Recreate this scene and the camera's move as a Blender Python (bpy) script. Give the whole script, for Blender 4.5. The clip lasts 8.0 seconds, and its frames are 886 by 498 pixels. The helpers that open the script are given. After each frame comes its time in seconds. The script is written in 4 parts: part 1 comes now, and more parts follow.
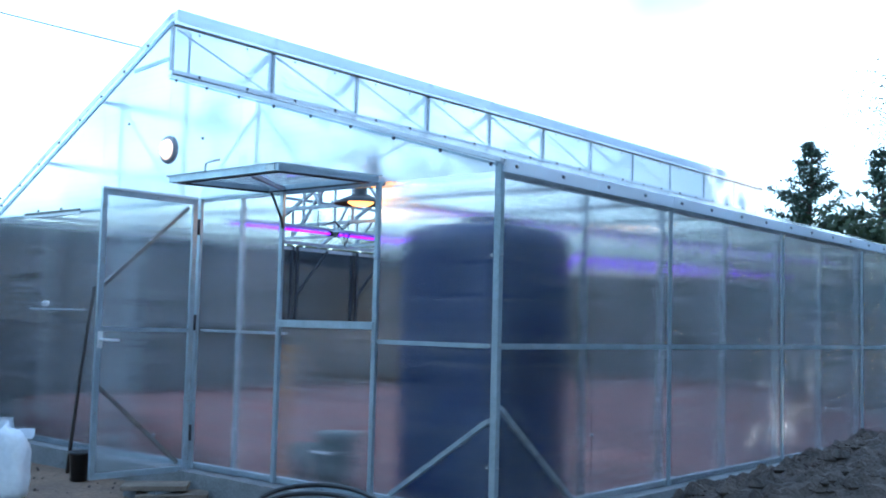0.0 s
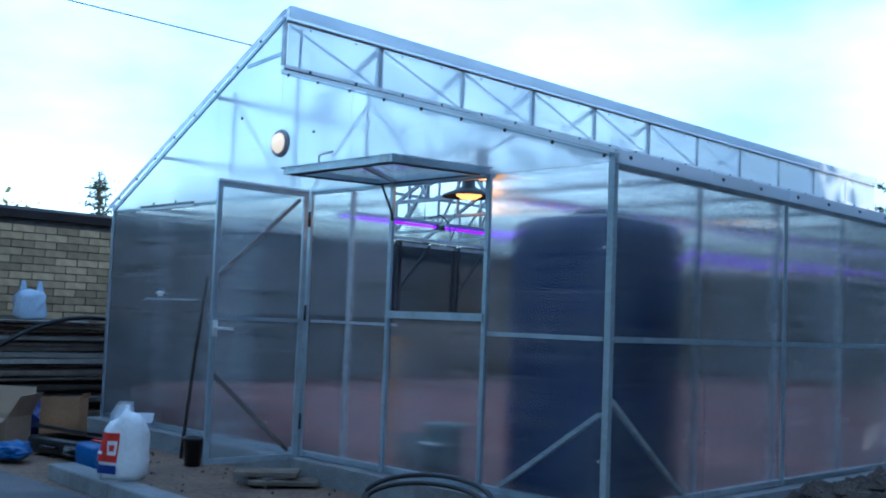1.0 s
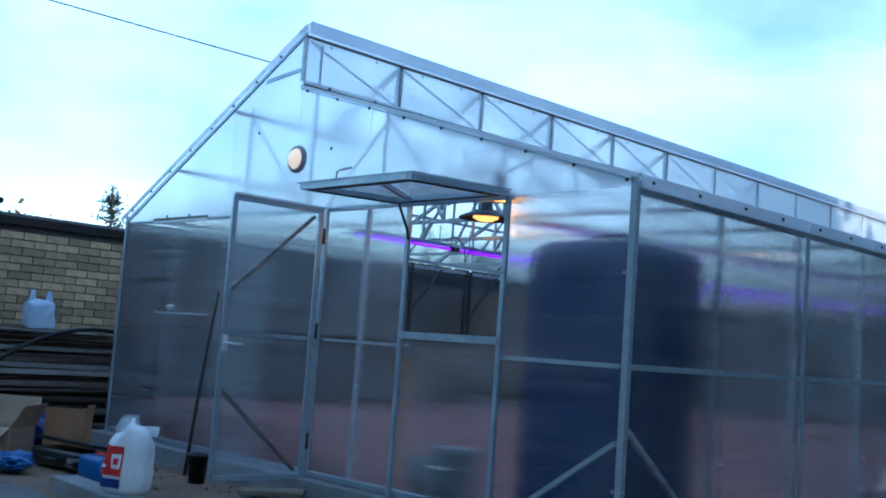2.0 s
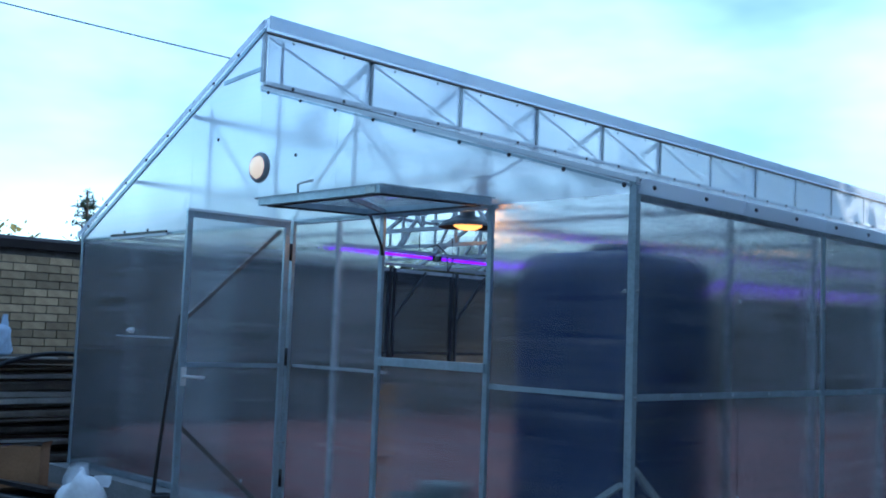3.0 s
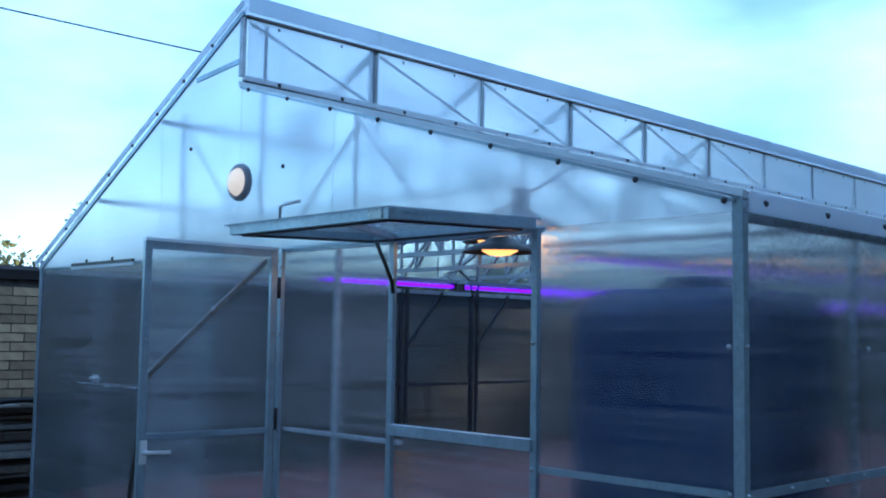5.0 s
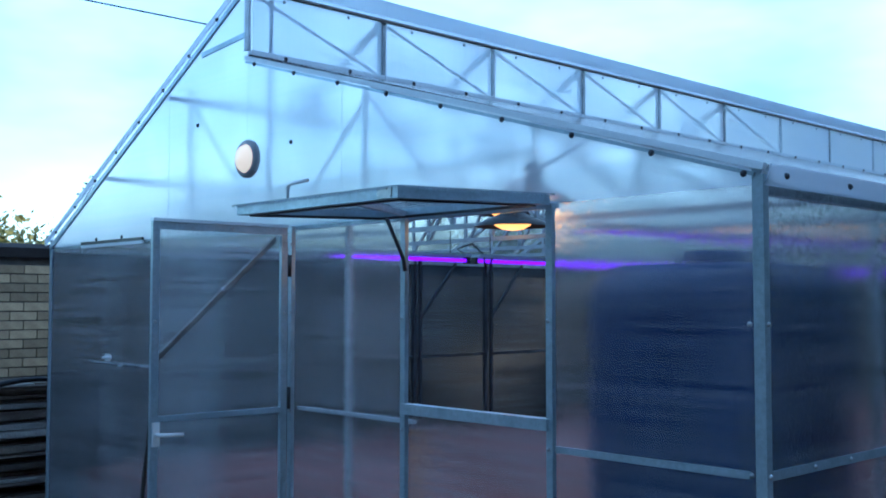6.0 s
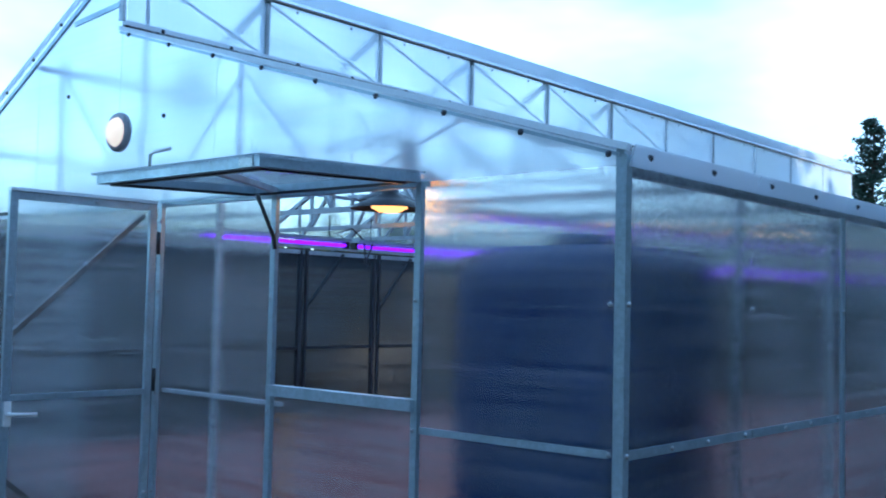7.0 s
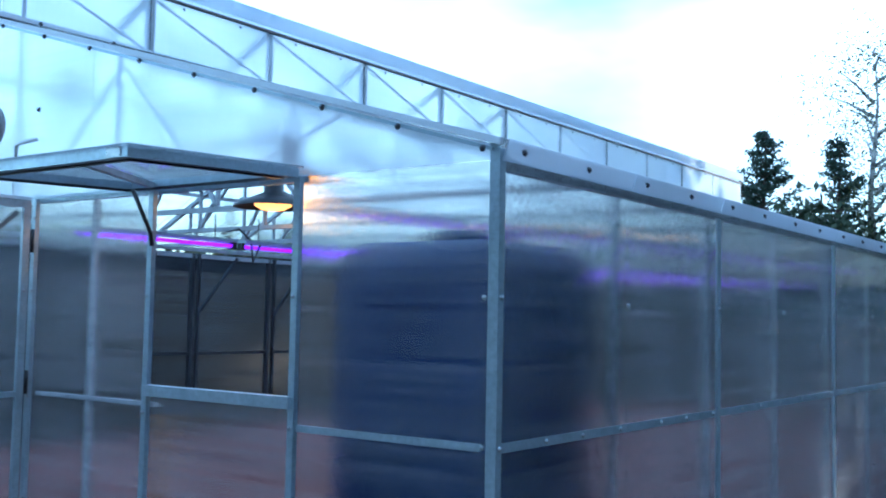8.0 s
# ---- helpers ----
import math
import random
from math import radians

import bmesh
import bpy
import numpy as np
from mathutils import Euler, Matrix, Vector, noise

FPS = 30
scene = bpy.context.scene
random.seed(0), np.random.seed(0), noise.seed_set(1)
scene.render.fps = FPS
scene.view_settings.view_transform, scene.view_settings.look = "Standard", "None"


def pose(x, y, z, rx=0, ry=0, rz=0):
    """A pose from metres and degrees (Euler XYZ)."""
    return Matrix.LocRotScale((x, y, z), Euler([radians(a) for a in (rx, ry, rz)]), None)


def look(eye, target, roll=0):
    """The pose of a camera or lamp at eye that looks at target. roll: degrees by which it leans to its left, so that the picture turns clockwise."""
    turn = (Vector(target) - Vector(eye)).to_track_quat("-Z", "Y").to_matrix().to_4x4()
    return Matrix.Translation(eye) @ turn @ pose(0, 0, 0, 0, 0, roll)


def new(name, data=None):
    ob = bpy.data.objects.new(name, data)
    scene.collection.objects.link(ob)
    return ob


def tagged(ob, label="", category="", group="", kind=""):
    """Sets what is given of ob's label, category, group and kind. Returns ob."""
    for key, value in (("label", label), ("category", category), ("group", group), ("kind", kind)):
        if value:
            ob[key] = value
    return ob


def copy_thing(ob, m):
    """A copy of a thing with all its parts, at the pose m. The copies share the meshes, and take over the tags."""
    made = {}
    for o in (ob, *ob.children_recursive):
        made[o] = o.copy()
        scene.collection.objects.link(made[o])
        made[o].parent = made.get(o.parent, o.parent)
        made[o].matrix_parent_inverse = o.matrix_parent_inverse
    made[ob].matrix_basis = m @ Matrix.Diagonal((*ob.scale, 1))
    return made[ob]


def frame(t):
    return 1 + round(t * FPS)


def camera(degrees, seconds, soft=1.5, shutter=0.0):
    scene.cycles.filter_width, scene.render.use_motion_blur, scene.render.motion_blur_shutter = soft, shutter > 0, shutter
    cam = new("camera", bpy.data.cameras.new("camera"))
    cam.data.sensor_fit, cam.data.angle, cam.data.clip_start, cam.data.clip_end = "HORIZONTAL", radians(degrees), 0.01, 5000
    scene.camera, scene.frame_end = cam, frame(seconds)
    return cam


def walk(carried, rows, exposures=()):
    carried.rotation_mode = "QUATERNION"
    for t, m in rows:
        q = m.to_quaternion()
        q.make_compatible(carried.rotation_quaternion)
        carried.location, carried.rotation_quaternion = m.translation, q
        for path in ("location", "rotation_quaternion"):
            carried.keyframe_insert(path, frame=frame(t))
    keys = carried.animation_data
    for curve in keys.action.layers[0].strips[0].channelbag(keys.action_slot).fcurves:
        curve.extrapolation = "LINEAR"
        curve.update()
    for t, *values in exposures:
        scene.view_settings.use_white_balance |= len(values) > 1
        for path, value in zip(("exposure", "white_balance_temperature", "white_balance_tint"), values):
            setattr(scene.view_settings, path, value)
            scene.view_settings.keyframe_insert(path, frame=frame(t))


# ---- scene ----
cam = camera(46.0, 8.0, 1.9, 0.3)
PATH = [
    (0, (3.724, -4.908, 1.272), (2.4347, -3.3867, 1.4191), 1.47),
    (0.5, (3.686, -4.968, 1.246), (2.3335, -3.5033, 1.4068), 2.07),
    (1, (3.641, -4.976, 1.224), (2.2197, -3.5753, 1.3632), 2.27),
    (1.2, (3.630, -4.987, 1.222), (2.1919, -3.6028, 1.3480), 2.38),
    (2.3, (3.389, -4.858, 1.185), (1.9540, -3.4803, 1.3843), 4.79),
    (2.4, (3.044, -4.425, 1.444), (1.5738, -3.0778, 1.5907), 3.67),
    (2.5, (3.044, -4.425, 1.444), (1.5738, -3.0778, 1.5907), 3.67),
    (3, (3.076, -4.408, 1.440), (1.6576, -3.0071, 1.6047), 2.11),
    (3.5, (3.122, -4.414, 1.416), (1.7166, -3.0011, 1.5911), 3.14),
    (4, (2.620, -3.975, 1.575), (1.2302, -2.5458, 1.7354), 2.33),
    (4.5, (2.322, -3.725, 1.651), (0.8980, -2.3304, 1.8167), 1.57),
    (5, (1.986, -3.460, 1.722), (0.5550, -2.0731, 1.8889), 0.91),
    (5.2, (1.921, -3.409, 1.802), (0.4772, -2.0332, 1.9502), -0.11),
    (6.3, (1.929, -3.380, 1.744), (0.4828, -2.0020, 1.8370), 0.37),
    (6.5, (1.940, -3.329, 1.710), (0.5247, -1.9196, 1.8077), 0.74),
    (7, (1.971, -3.240, 1.684), (0.6554, -1.7372, 1.7908), 1.30),
    (7.5, (1.995, -3.226, 1.685), (0.7557, -1.6603, 1.8025), 1.27),
    (8, (2.054, -3.149, 1.627), (0.8770, -1.5372, 1.7572), 1.14),
]
walk(cam, [(t, look(eye, target, roll)) for t, eye, target, roll in PATH],
     [(0.0, 1.55, 4900, 3), (0.6, 1.10, 4750, 2), (1.2, 0.70, 4650, 3), (2.5, 0.57, 4650, 3), (4.5, 0.46, 4480, 3), (6.5, 0.78, 4420, 1), (8.0, 1.10, 4580, 1)])

# ---- world and sun ----
SUN_EL, SUN_AZ = 10.0, 28.0          # degrees; azimuth from +x towards +y
world = bpy.data.worlds.new("evening_sky")
scene.world = world
world.use_nodes = True
wn, wl = world.node_tree.nodes, world.node_tree.links
sky = wn.new("ShaderNodeTexSky")
sky.sky_type = "NISHITA"
sky.sun_disc = False
sky.sun_elevation, sky.sun_rotation = radians(SUN_EL), radians(90 - SUN_AZ)
sky.air_density, sky.dust_density, sky.ozone_density = 1.0, 0.6, 1.6
tc = wn.new("ShaderNodeTexCoord")
mp = wn.new("ShaderNodeMapping")
mp.inputs["Scale"].default_value = (1.0, 1.0, 2.6)
cl = wn.new("ShaderNodeTexNoise")
cl.inputs["Scale"].default_value, cl.inputs["Detail"].default_value = 1.7, 5.0
cr = wn.new("ShaderNodeValToRGB")
cr.color_ramp.elements[0].position, cr.color_ramp.elements[1].position = 0.42, 0.72
cmix = wn.new("ShaderNodeMixRGB")
cmix.inputs[2].default_value = (11, 12, 12.5, 1)
cfac = wn.new("ShaderNodeMath")
cfac.operation = "MULTIPLY"
cfac.inputs[1].default_value = 0.45
wl.new(tc.outputs["Generated"], mp.inputs["Vector"])
wl.new(mp.outputs["Vector"], cl.inputs["Vector"])
wl.new(cl.outputs["Fac"], cr.inputs["Fac"])
wl.new(cr.outputs["Color"], cfac.inputs[0])
wl.new(cfac.outputs[0], cmix.inputs[0])
wl.new(sky.outputs["Color"], cmix.inputs[1])
wl.new(cmix.outputs["Color"], wn["Background"].inputs["Color"])
wn["Background"].inputs["Strength"].default_value = 0.2

sun_data = bpy.data.lights.new("sun", "SUN")
sun_data.energy, sun_data.angle, sun_data.color = 3.2, radians(0.6), (1.0, 0.80, 0.58)
sun = new("sun", sun_data)
se, sa = radians(SUN_EL), radians(SUN_AZ)
SUN_DIR = Vector((math.cos(se) * math.cos(sa), math.cos(se) * math.sin(sa), math.sin(se)))
sun.matrix_world = look(SUN_DIR * 40, (0, 0, 0))

# ---- materials ----


def mat(name, color, rough=0.7, metal=0.0, var=0.25, scale=6.0, fine=90.0, bump=0.15, dist=0.004, tint=None, random=0.0, coords="Object", spec=0.5):
    """A procedural surface: base colour with stains at one scale and grain at another, and a fine relief."""
    m = bpy.data.materials.new(name)
    m.use_nodes = True
    n, l = m.node_tree.nodes, m.node_tree.links
    p = n["Principled BSDF"]
    p.inputs["Metallic"].default_value = metal
    p.inputs["Specular IOR Level"].default_value = spec
    t = n.new("ShaderNodeTexCoord")
    a, b = n.new("ShaderNodeTexNoise"), n.new("ShaderNodeTexNoise")
    a.inputs["Scale"].default_value, a.inputs["Detail"].default_value = scale, 6
    b.inputs["Scale"].default_value, b.inputs["Detail"].default_value = fine, 3
    l.new(t.outputs[coords], a.inputs["Vector"])
    l.new(t.outputs[coords], b.inputs["Vector"])
    dark = tint or tuple(c * 0.5 for c in color)
    mr = n.new("ShaderNodeMapRange")
    mr.inputs["From Min"].default_value, mr.inputs["From Max"].default_value = 0.35, 0.68
    mr.inputs["To Max"].default_value = min(1.0, var * 2)
    l.new(a.outputs["Fac"], mr.inputs["Value"])
    m1 = n.new("ShaderNodeMixRGB")
    m1.inputs[1].default_value, m1.inputs[2].default_value = (*color, 1), (*dark, 1)
    l.new(mr.outputs[0], m1.inputs[0])
    hv = n.new("ShaderNodeHueSaturation")
    l.new(m1.outputs[0], hv.inputs["Color"])
    vr = n.new("ShaderNodeMapRange")
    vr.inputs["From Min"].default_value, vr.inputs["From Max"].default_value = 0.3, 0.7
    vr.inputs["To Min"].default_value, vr.inputs["To Max"].default_value = 1 - var * 0.6, 1 + var * 0.6
    l.new(b.outputs["Fac"], vr.inputs["Value"])
    if random:
        oi = n.new("ShaderNodeObjectInfo")
        rr = n.new("ShaderNodeMapRange")
        rr.inputs["To Min"].default_value, rr.inputs["To Max"].default_value = 1 - random, 1 + random
        l.new(oi.outputs["Random"], rr.inputs["Value"])
        mu = n.new("ShaderNodeMath")
        mu.operation = "MULTIPLY"
        l.new(vr.outputs[0], mu.inputs[0])
        l.new(rr.outputs[0], mu.inputs[1])
        l.new(mu.outputs[0], hv.inputs["Value"])
    else:
        l.new(vr.outputs[0], hv.inputs["Value"])
    l.new(hv.outputs["Color"], p.inputs["Base Color"])
    rg = n.new("ShaderNodeMapRange")
    rg.inputs["To Min"].default_value, rg.inputs["To Max"].default_value = max(0.03, rough - 0.12), min(1, rough + 0.12)
    l.new(a.outputs["Fac"], rg.inputs["Value"])
    l.new(rg.outputs[0], p.inputs["Roughness"])
    if bump:
        bp = n.new("ShaderNodeBump")
        bp.inputs["Strength"].default_value, bp.inputs["Distance"].default_value = bump, dist
        l.new(b.outputs["Fac"], bp.inputs["Height"])
        l.new(bp.outputs["Normal"], p.inputs["Normal"])
    return m


def sheet_mat(name, tint=(0.905, 0.94, 0.97), haze=0.045, spread=3.4, gloss=0.12, rough=0.11, ior=1.15, back=0.4, shine=1.235, streak=0.055, banding=1.0, flat=False):
    """Twin-wall polycarbonate: clear, with upright ribs that smear what is behind it sideways, and slightly milky."""
    m = bpy.data.materials.new(name)
    m.use_nodes = True
    n, l = m.node_tree.nodes, m.node_tree.links
    n.remove(n["Principled BSDF"])
    out = n["Material Output"]
    geo, t = n.new("ShaderNodeNewGeometry"), n.new("ShaderNodeTexCoord")
    cross = n.new("ShaderNodeVectorMath")
    cross.operation = "CROSS_PRODUCT"
    cross.inputs[1].default_value = (0.0, 0.02, 1.0)
    l.new(geo.outputs["Normal"], cross.inputs[0])
    mp = n.new("ShaderNodeMapping")
    mp.inputs["Scale"].default_value = (1, 1, 0.04)
    l.new(t.outputs["Object"], mp.inputs["Vector"])
    rib = n.new("ShaderNodeTexNoise")
    rib.inputs["Scale"].default_value, rib.inputs["Detail"].default_value = 900, 1
    l.new(mp.outputs["Vector"], rib.inputs["Vector"])
    sub = n.new("ShaderNodeMath")
    sub.operation = "SUBTRACT"
    sub.inputs[1].default_value = 0.5
    l.new(rib.outputs["Fac"], sub.inputs[0])
    mul = n.new("ShaderNodeMath")
    mul.operation = "MULTIPLY"
    mul.inputs[1].default_value = spread
    l.new(sub.outputs[0], mul.inputs[0])
    sc = n.new("ShaderNodeVectorMath")
    sc.operation = "SCALE"
    l.new(cross.outputs[0], sc.inputs[0])
    l.new(mul.outputs[0], sc.inputs["Scale"])
    add = n.new("ShaderNodeVectorMath")
    l.new(geo.outputs["Normal"], add.inputs[0])
    l.new(sc.outputs[0], add.inputs[1])
    nor = n.new("ShaderNodeVectorMath")
    nor.operation = "NORMALIZE"
    l.new(add.outputs[0], nor.inputs[0])
    refr = n.new("ShaderNodeBsdfRefraction")
    # level streaks of light spread by the ribs, painted into the tint
    smp, smear, smix = n.new("ShaderNodeMapping"), n.new("ShaderNodeTexNoise"), n.new("ShaderNodeMixRGB")
    smp.inputs["Scale"].default_value = (0.22, 0.22, 11.0)
    smear.inputs["Scale"].default_value, smear.inputs["Detail"].default_value = 2.6, 5
    smr = n.new("ShaderNodeMapRange")
    smr.inputs["From Min"].default_value, smr.inputs["From Max"].default_value = 0.42, 0.66
    l.new(t.outputs["Object"], smp.inputs["Vector"])
    l.new(smp.outputs["Vector"], smear.inputs["Vector"])
    l.new(smear.outputs["Fac"], smr.inputs["Value"])
    l.new(smr.outputs[0], smix.inputs[0])
    smix.inputs[1].default_value = (*[min(1, c * 1.02) for c in tint], 1)
    smix.inputs[2].default_value = (*[c * (1 - streak) for c in tint], 1)
    l.new(smix.outputs[0], refr.inputs["Color"])
    refr.inputs["Roughness"].default_value, refr.inputs["IOR"].default_value = rough, ior
    l.new(nor.outputs[0], refr.inputs["Normal"])
    gl = n.new("ShaderNodeBsdfGlossy")
    gl.inputs["Roughness"].default_value = gloss
    if not flat:
        l.new(nor.outputs[0], gl.inputs["Normal"])
    fr = n.new("ShaderNodeFresnel")
    fr.inputs["IOR"].default_value = shine
    m1 = n.new("ShaderNodeMixShader")
    l.new(fr.outputs[0], m1.inputs[0])
    l.new(refr.outputs[0], m1.inputs[1])
    l.new(gl.outputs[0], m1.inputs[2])
    tr, df = n.new("ShaderNodeBsdfTranslucent"), n.new("ShaderNodeBsdfDiffuse")
    tr.inputs["Color"].default_value = df.inputs["Color"].default_value = (0.88, 0.93, 1.0, 1)
    m2 = n.new("ShaderNodeMixShader")
    m2.inputs[0].default_value = back
    l.new(tr.outputs[0], m2.inputs[1])
    l.new(df.outputs[0], m2.inputs[2])
    dirt = n.new("ShaderNodeTexNoise")
    dirt.inputs["Scale"].default_value, dirt.inputs["Detail"].default_value = 1.6, 5
    l.new(t.outputs["Object"], dirt.inputs["Vector"])
    hr = n.new("ShaderNodeMapRange")
    hr.inputs["From Min"].default_value, hr.inputs["From Max"].default_value = 0.3, 0.7
    hr.inputs["To Min"].default_value, hr.inputs["To Max"].default_value = haze * 0.6, haze * 1.4
    l.new(dirt.outputs["Fac"], hr.inputs["Value"])
    grain = hr.outputs[0]
    # first noise paints level light streaks into the haze, second the upright flutes
    for scale, stretch, lo, hi in ((2.2, (0.30, 0.30, 16.0), 1 - 0.85 * banding, 1 + 1.1 * banding), (95.0, (1.0, 1.0, 0.012), 0.75, 1.3)):
        mpn = n.new("ShaderNodeMapping")
        mpn.inputs["Scale"].default_value = stretch
        l.new(t.outputs["Object"], mpn.inputs["Vector"])
        nz = n.new("ShaderNodeTexNoise")
        nz.inputs["Scale"].default_value, nz.inputs["Detail"].default_value = scale, 3
        l.new(mpn.outputs["Vector"], nz.inputs["Vector"])
        rg = n.new("ShaderNodeMapRange")
        rg.inputs["From Min"].default_value, rg.inputs["From Max"].default_value = 0.32, 0.68
        rg.inputs["To Min"].default_value, rg.inputs["To Max"].default_value = lo, hi
        l.new(nz.outputs["Fac"], rg.inputs["Value"])
        ml = n.new("ShaderNodeMath")
        ml.operation = "MULTIPLY"
        l.new(grain, ml.inputs[0])
        l.new(rg.outputs[0], ml.inputs[1])
        grain = ml.outputs[0]
    m3 = n.new("ShaderNodeMixShader")
    l.new(grain, m3.inputs[0])
    l.new(m1.outputs[0], m3.inputs[1])
    l.new(m2.outputs[0], m3.inputs[2])
    l.new(m3.outputs[0], out.inputs["Surface"])
    return m


def glow_mat(name, color, strength):
    m = bpy.data.materials.new(name)
    m.use_nodes = True
    p = m.node_tree.nodes["Principled BSDF"]
    p.inputs["Base Color"].default_value = (*color, 1)
    p.inputs["Emission Color"].default_value = (*color, 1)
    p.inputs["Emission Strength"].default_value = strength
    return m


M_SHEET = sheet_mat("polycarbonate", tint=(0.985, 0.997, 1.0), haze=0.045, spread=1.9, ior=1.24, rough=0.11)
# far side and back sheets: tint darkened to stand in for shade
M_SHEET_DIM = sheet_mat("polycarbonate_shaded", tint=(0.41, 0.435, 0.49), haze=0.035)
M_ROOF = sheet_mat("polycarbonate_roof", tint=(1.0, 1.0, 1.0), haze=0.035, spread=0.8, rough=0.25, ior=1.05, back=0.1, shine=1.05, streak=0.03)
M_CLER = sheet_mat("polycarbonate_clerestory", tint=(0.985, 0.998, 1.0), haze=0.36, spread=0.6, gloss=0.05, rough=0.48, ior=1.16, back=0.28, shine=1.30, streak=0.0, banding=0.1, flat=True)
# wall sheet's lit copy: the gable's sky brightness is put into haze and tint
M_GABLE = sheet_mat("polycarbonate_lit_gable", tint=(0.975, 0.998, 1.0), haze=0.20, spread=0.6, rough=0.36, ior=1.12, back=0.25, shine=1.12, streak=0.01, banding=0.15)
M_STEEL = mat("galvanised_steel", (0.45, 0.53, 0.60), 0.36, 0.55, 0.18, 7, 60, 0.05, 0.001)
M_STEEL_IN = mat("galvanised_steel_inside", (0.58, 0.62, 0.67), 0.5, 0.25, 0.25, 9, 140, 0.06, 0.001)
M_RUSTY = mat("brown_grey_steel", (0.22, 0.19, 0.17), 0.55, 0.3, 0.3, 12, 90, 0.1, 0.001)
M_TRUSS = mat("truss_steel", (0.42, 0.45, 0.48), 0.5, 0.4, 0.25, 9, 140, 0.06, 0.001)
# darker copy of the steel; the far wall's shade is in its base colour
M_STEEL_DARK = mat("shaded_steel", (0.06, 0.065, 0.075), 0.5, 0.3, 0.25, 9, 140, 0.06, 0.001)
M_WHITE = mat("white_flashing", (0.80, 0.85, 0.90), 0.30, 0.0, 0.10, 4, 120, 0.03, 0.001)
M_SCREW = mat("screw_zinc", (0.45, 0.47, 0.50), 0.3, 0.9, 0.2, 40, 300, 0.0)
M_SCREW_DARK = mat("screw_dark_washer", (0.05, 0.05, 0.06), 0.5, 0.2, 0.2, 40, 300, 0.0)
M_CONCRETE = mat("concrete", (0.24, 0.25, 0.26), 0.85, 0, 0.3, 5, 70, 0.5, 0.006)
M_DIRT = mat("packed_dirt", (0.20, 0.135, 0.09), 0.95, 0, 0.45, 1.3, 28, 0.8, 0.02, tint=(0.11, 0.08, 0.06))
M_PAVE = mat("grey_paving", (0.13, 0.13, 0.135), 0.9, 0, 0.35, 1.8, 60, 0.5, 0.006)
M_SOIL = mat("dug_soil", (0.095, 0.075, 0.062), 0.95, 0, 0.45, 3.0, 45, 0.9, 0.02, tint=(0.045, 0.037, 0.033))
M_BED = mat("red_brown_soil", (0.22, 0.09, 0.08), 0.95, 0, 0.4, 1.2, 30, 0.8, 0.02, tint=(0.13, 0.06, 0.05))
M_BRICK = mat("buff_brick", (0.44, 0.33, 0.19), 0.85, 0, 0.26, 9, 80, 0.5, 0.004, random=0.36, tint=(0.26, 0.17, 0.10))
M_MORTAR = mat("dark_mortar", (0.13, 0.115, 0.10), 0.95, 0, 0.3, 12, 120, 0.6, 0.004)
M_COPING = mat("dark_brown_coping", (0.022, 0.015, 0.013), 0.85, 0.0, 0.25, 3, 60, 0.2, 0.003)
M_WOOD_OLD = mat("weathered_board", (0.17, 0.14, 0.11), 0.85, 0, 0.4, 4, 60, 0.5, 0.004, random=0.5)
M_WOOD_PALE = mat("pale_board", (0.36, 0.34, 0.31), 0.8, 0, 0.3, 4, 60, 0.4, 0.004, random=0.25)
M_STAKE = mat("new_timber", (0.55, 0.25, 0.07), 0.7, 0, 0.3, 8, 60, 0.3, 0.003)
M_CARD = mat("cardboard", (0.30, 0.17, 0.085), 0.85, 0, 0.18, 5, 80, 0.2, 0.003)
M_CARD_PALE = mat("cardboard_pale", (0.36, 0.27, 0.19), 0.85, 0, 0.18, 5, 80, 0.2, 0.003)
M_BLACK = mat("black_plastic", (0.012, 0.013, 0.016), 0.35, 0, 0.25, 8, 80, 0.1, 0.002)
M_HOSE = mat("black_rubber_hose", (0.010, 0.011, 0.014), 0.4, 0, 0.3, 8, 120, 0.1, 0.002)
M_BLUE = mat("blue_plastic", (0.015, 0.09, 0.30), 0.4, 0, 0.25, 7, 60, 0.2, 0.004)
M_TANK = mat("dark_blue_tank", (0.002, 0.018, 0.10), 0.55, 0, 0.25, 2.5, 40, 0.2, 0.004, spec=0.2)
M_BAG = mat("white_carrier_bag", (0.78, 0.80, 0.84), 0.45, 0, 0.08, 10, 30, 0.5, 0.01)
M_SACK = mat("pale_blue_sack", (0.50, 0.60, 0.75), 0.5, 0, 0.12, 10, 30, 0.5, 0.01)
M_RED = mat("red_print", (0.55, 0.02, 0.015), 0.45, 0, 0.1, 8, 60, 0.1, 0.002)
M_NAVY = mat("navy_print", (0.01, 0.03, 0.20), 0.45, 0, 0.1, 8, 60, 0.1, 0.002)
M_PLASTIC_W = mat("white_plastic", (0.80, 0.81, 0.82), 0.35, 0, 0.05, 8, 60, 0.02, 0.001)
M_TEAL = mat("grey_green_bucket", (0.07, 0.12, 0.12), 0.5, 0, 0.2, 8, 60, 0.1, 0.002)
M_BARK = mat("bark", (0.09, 0.065, 0.05), 0.9, 0, 0.4, 6, 40, 0.8, 0.02)
M_BIRCH = mat("birch_bark", (0.55, 0.53, 0.48), 0.8, 0, 0.45, 5, 40, 0.4, 0.01, tint=(0.06, 0.05, 0.045))
M_NEEDLE = mat("pine_needles", (0.030, 0.055, 0.032), 0.7, 0, 0.4, 1.5, 25, 0)
M_LEAF = mat("autumn_leaves", (0.13, 0.13, 0.05), 0.7, 0, 0.45, 1.5, 25, 0, tint=(0.08, 0.09, 0.035))
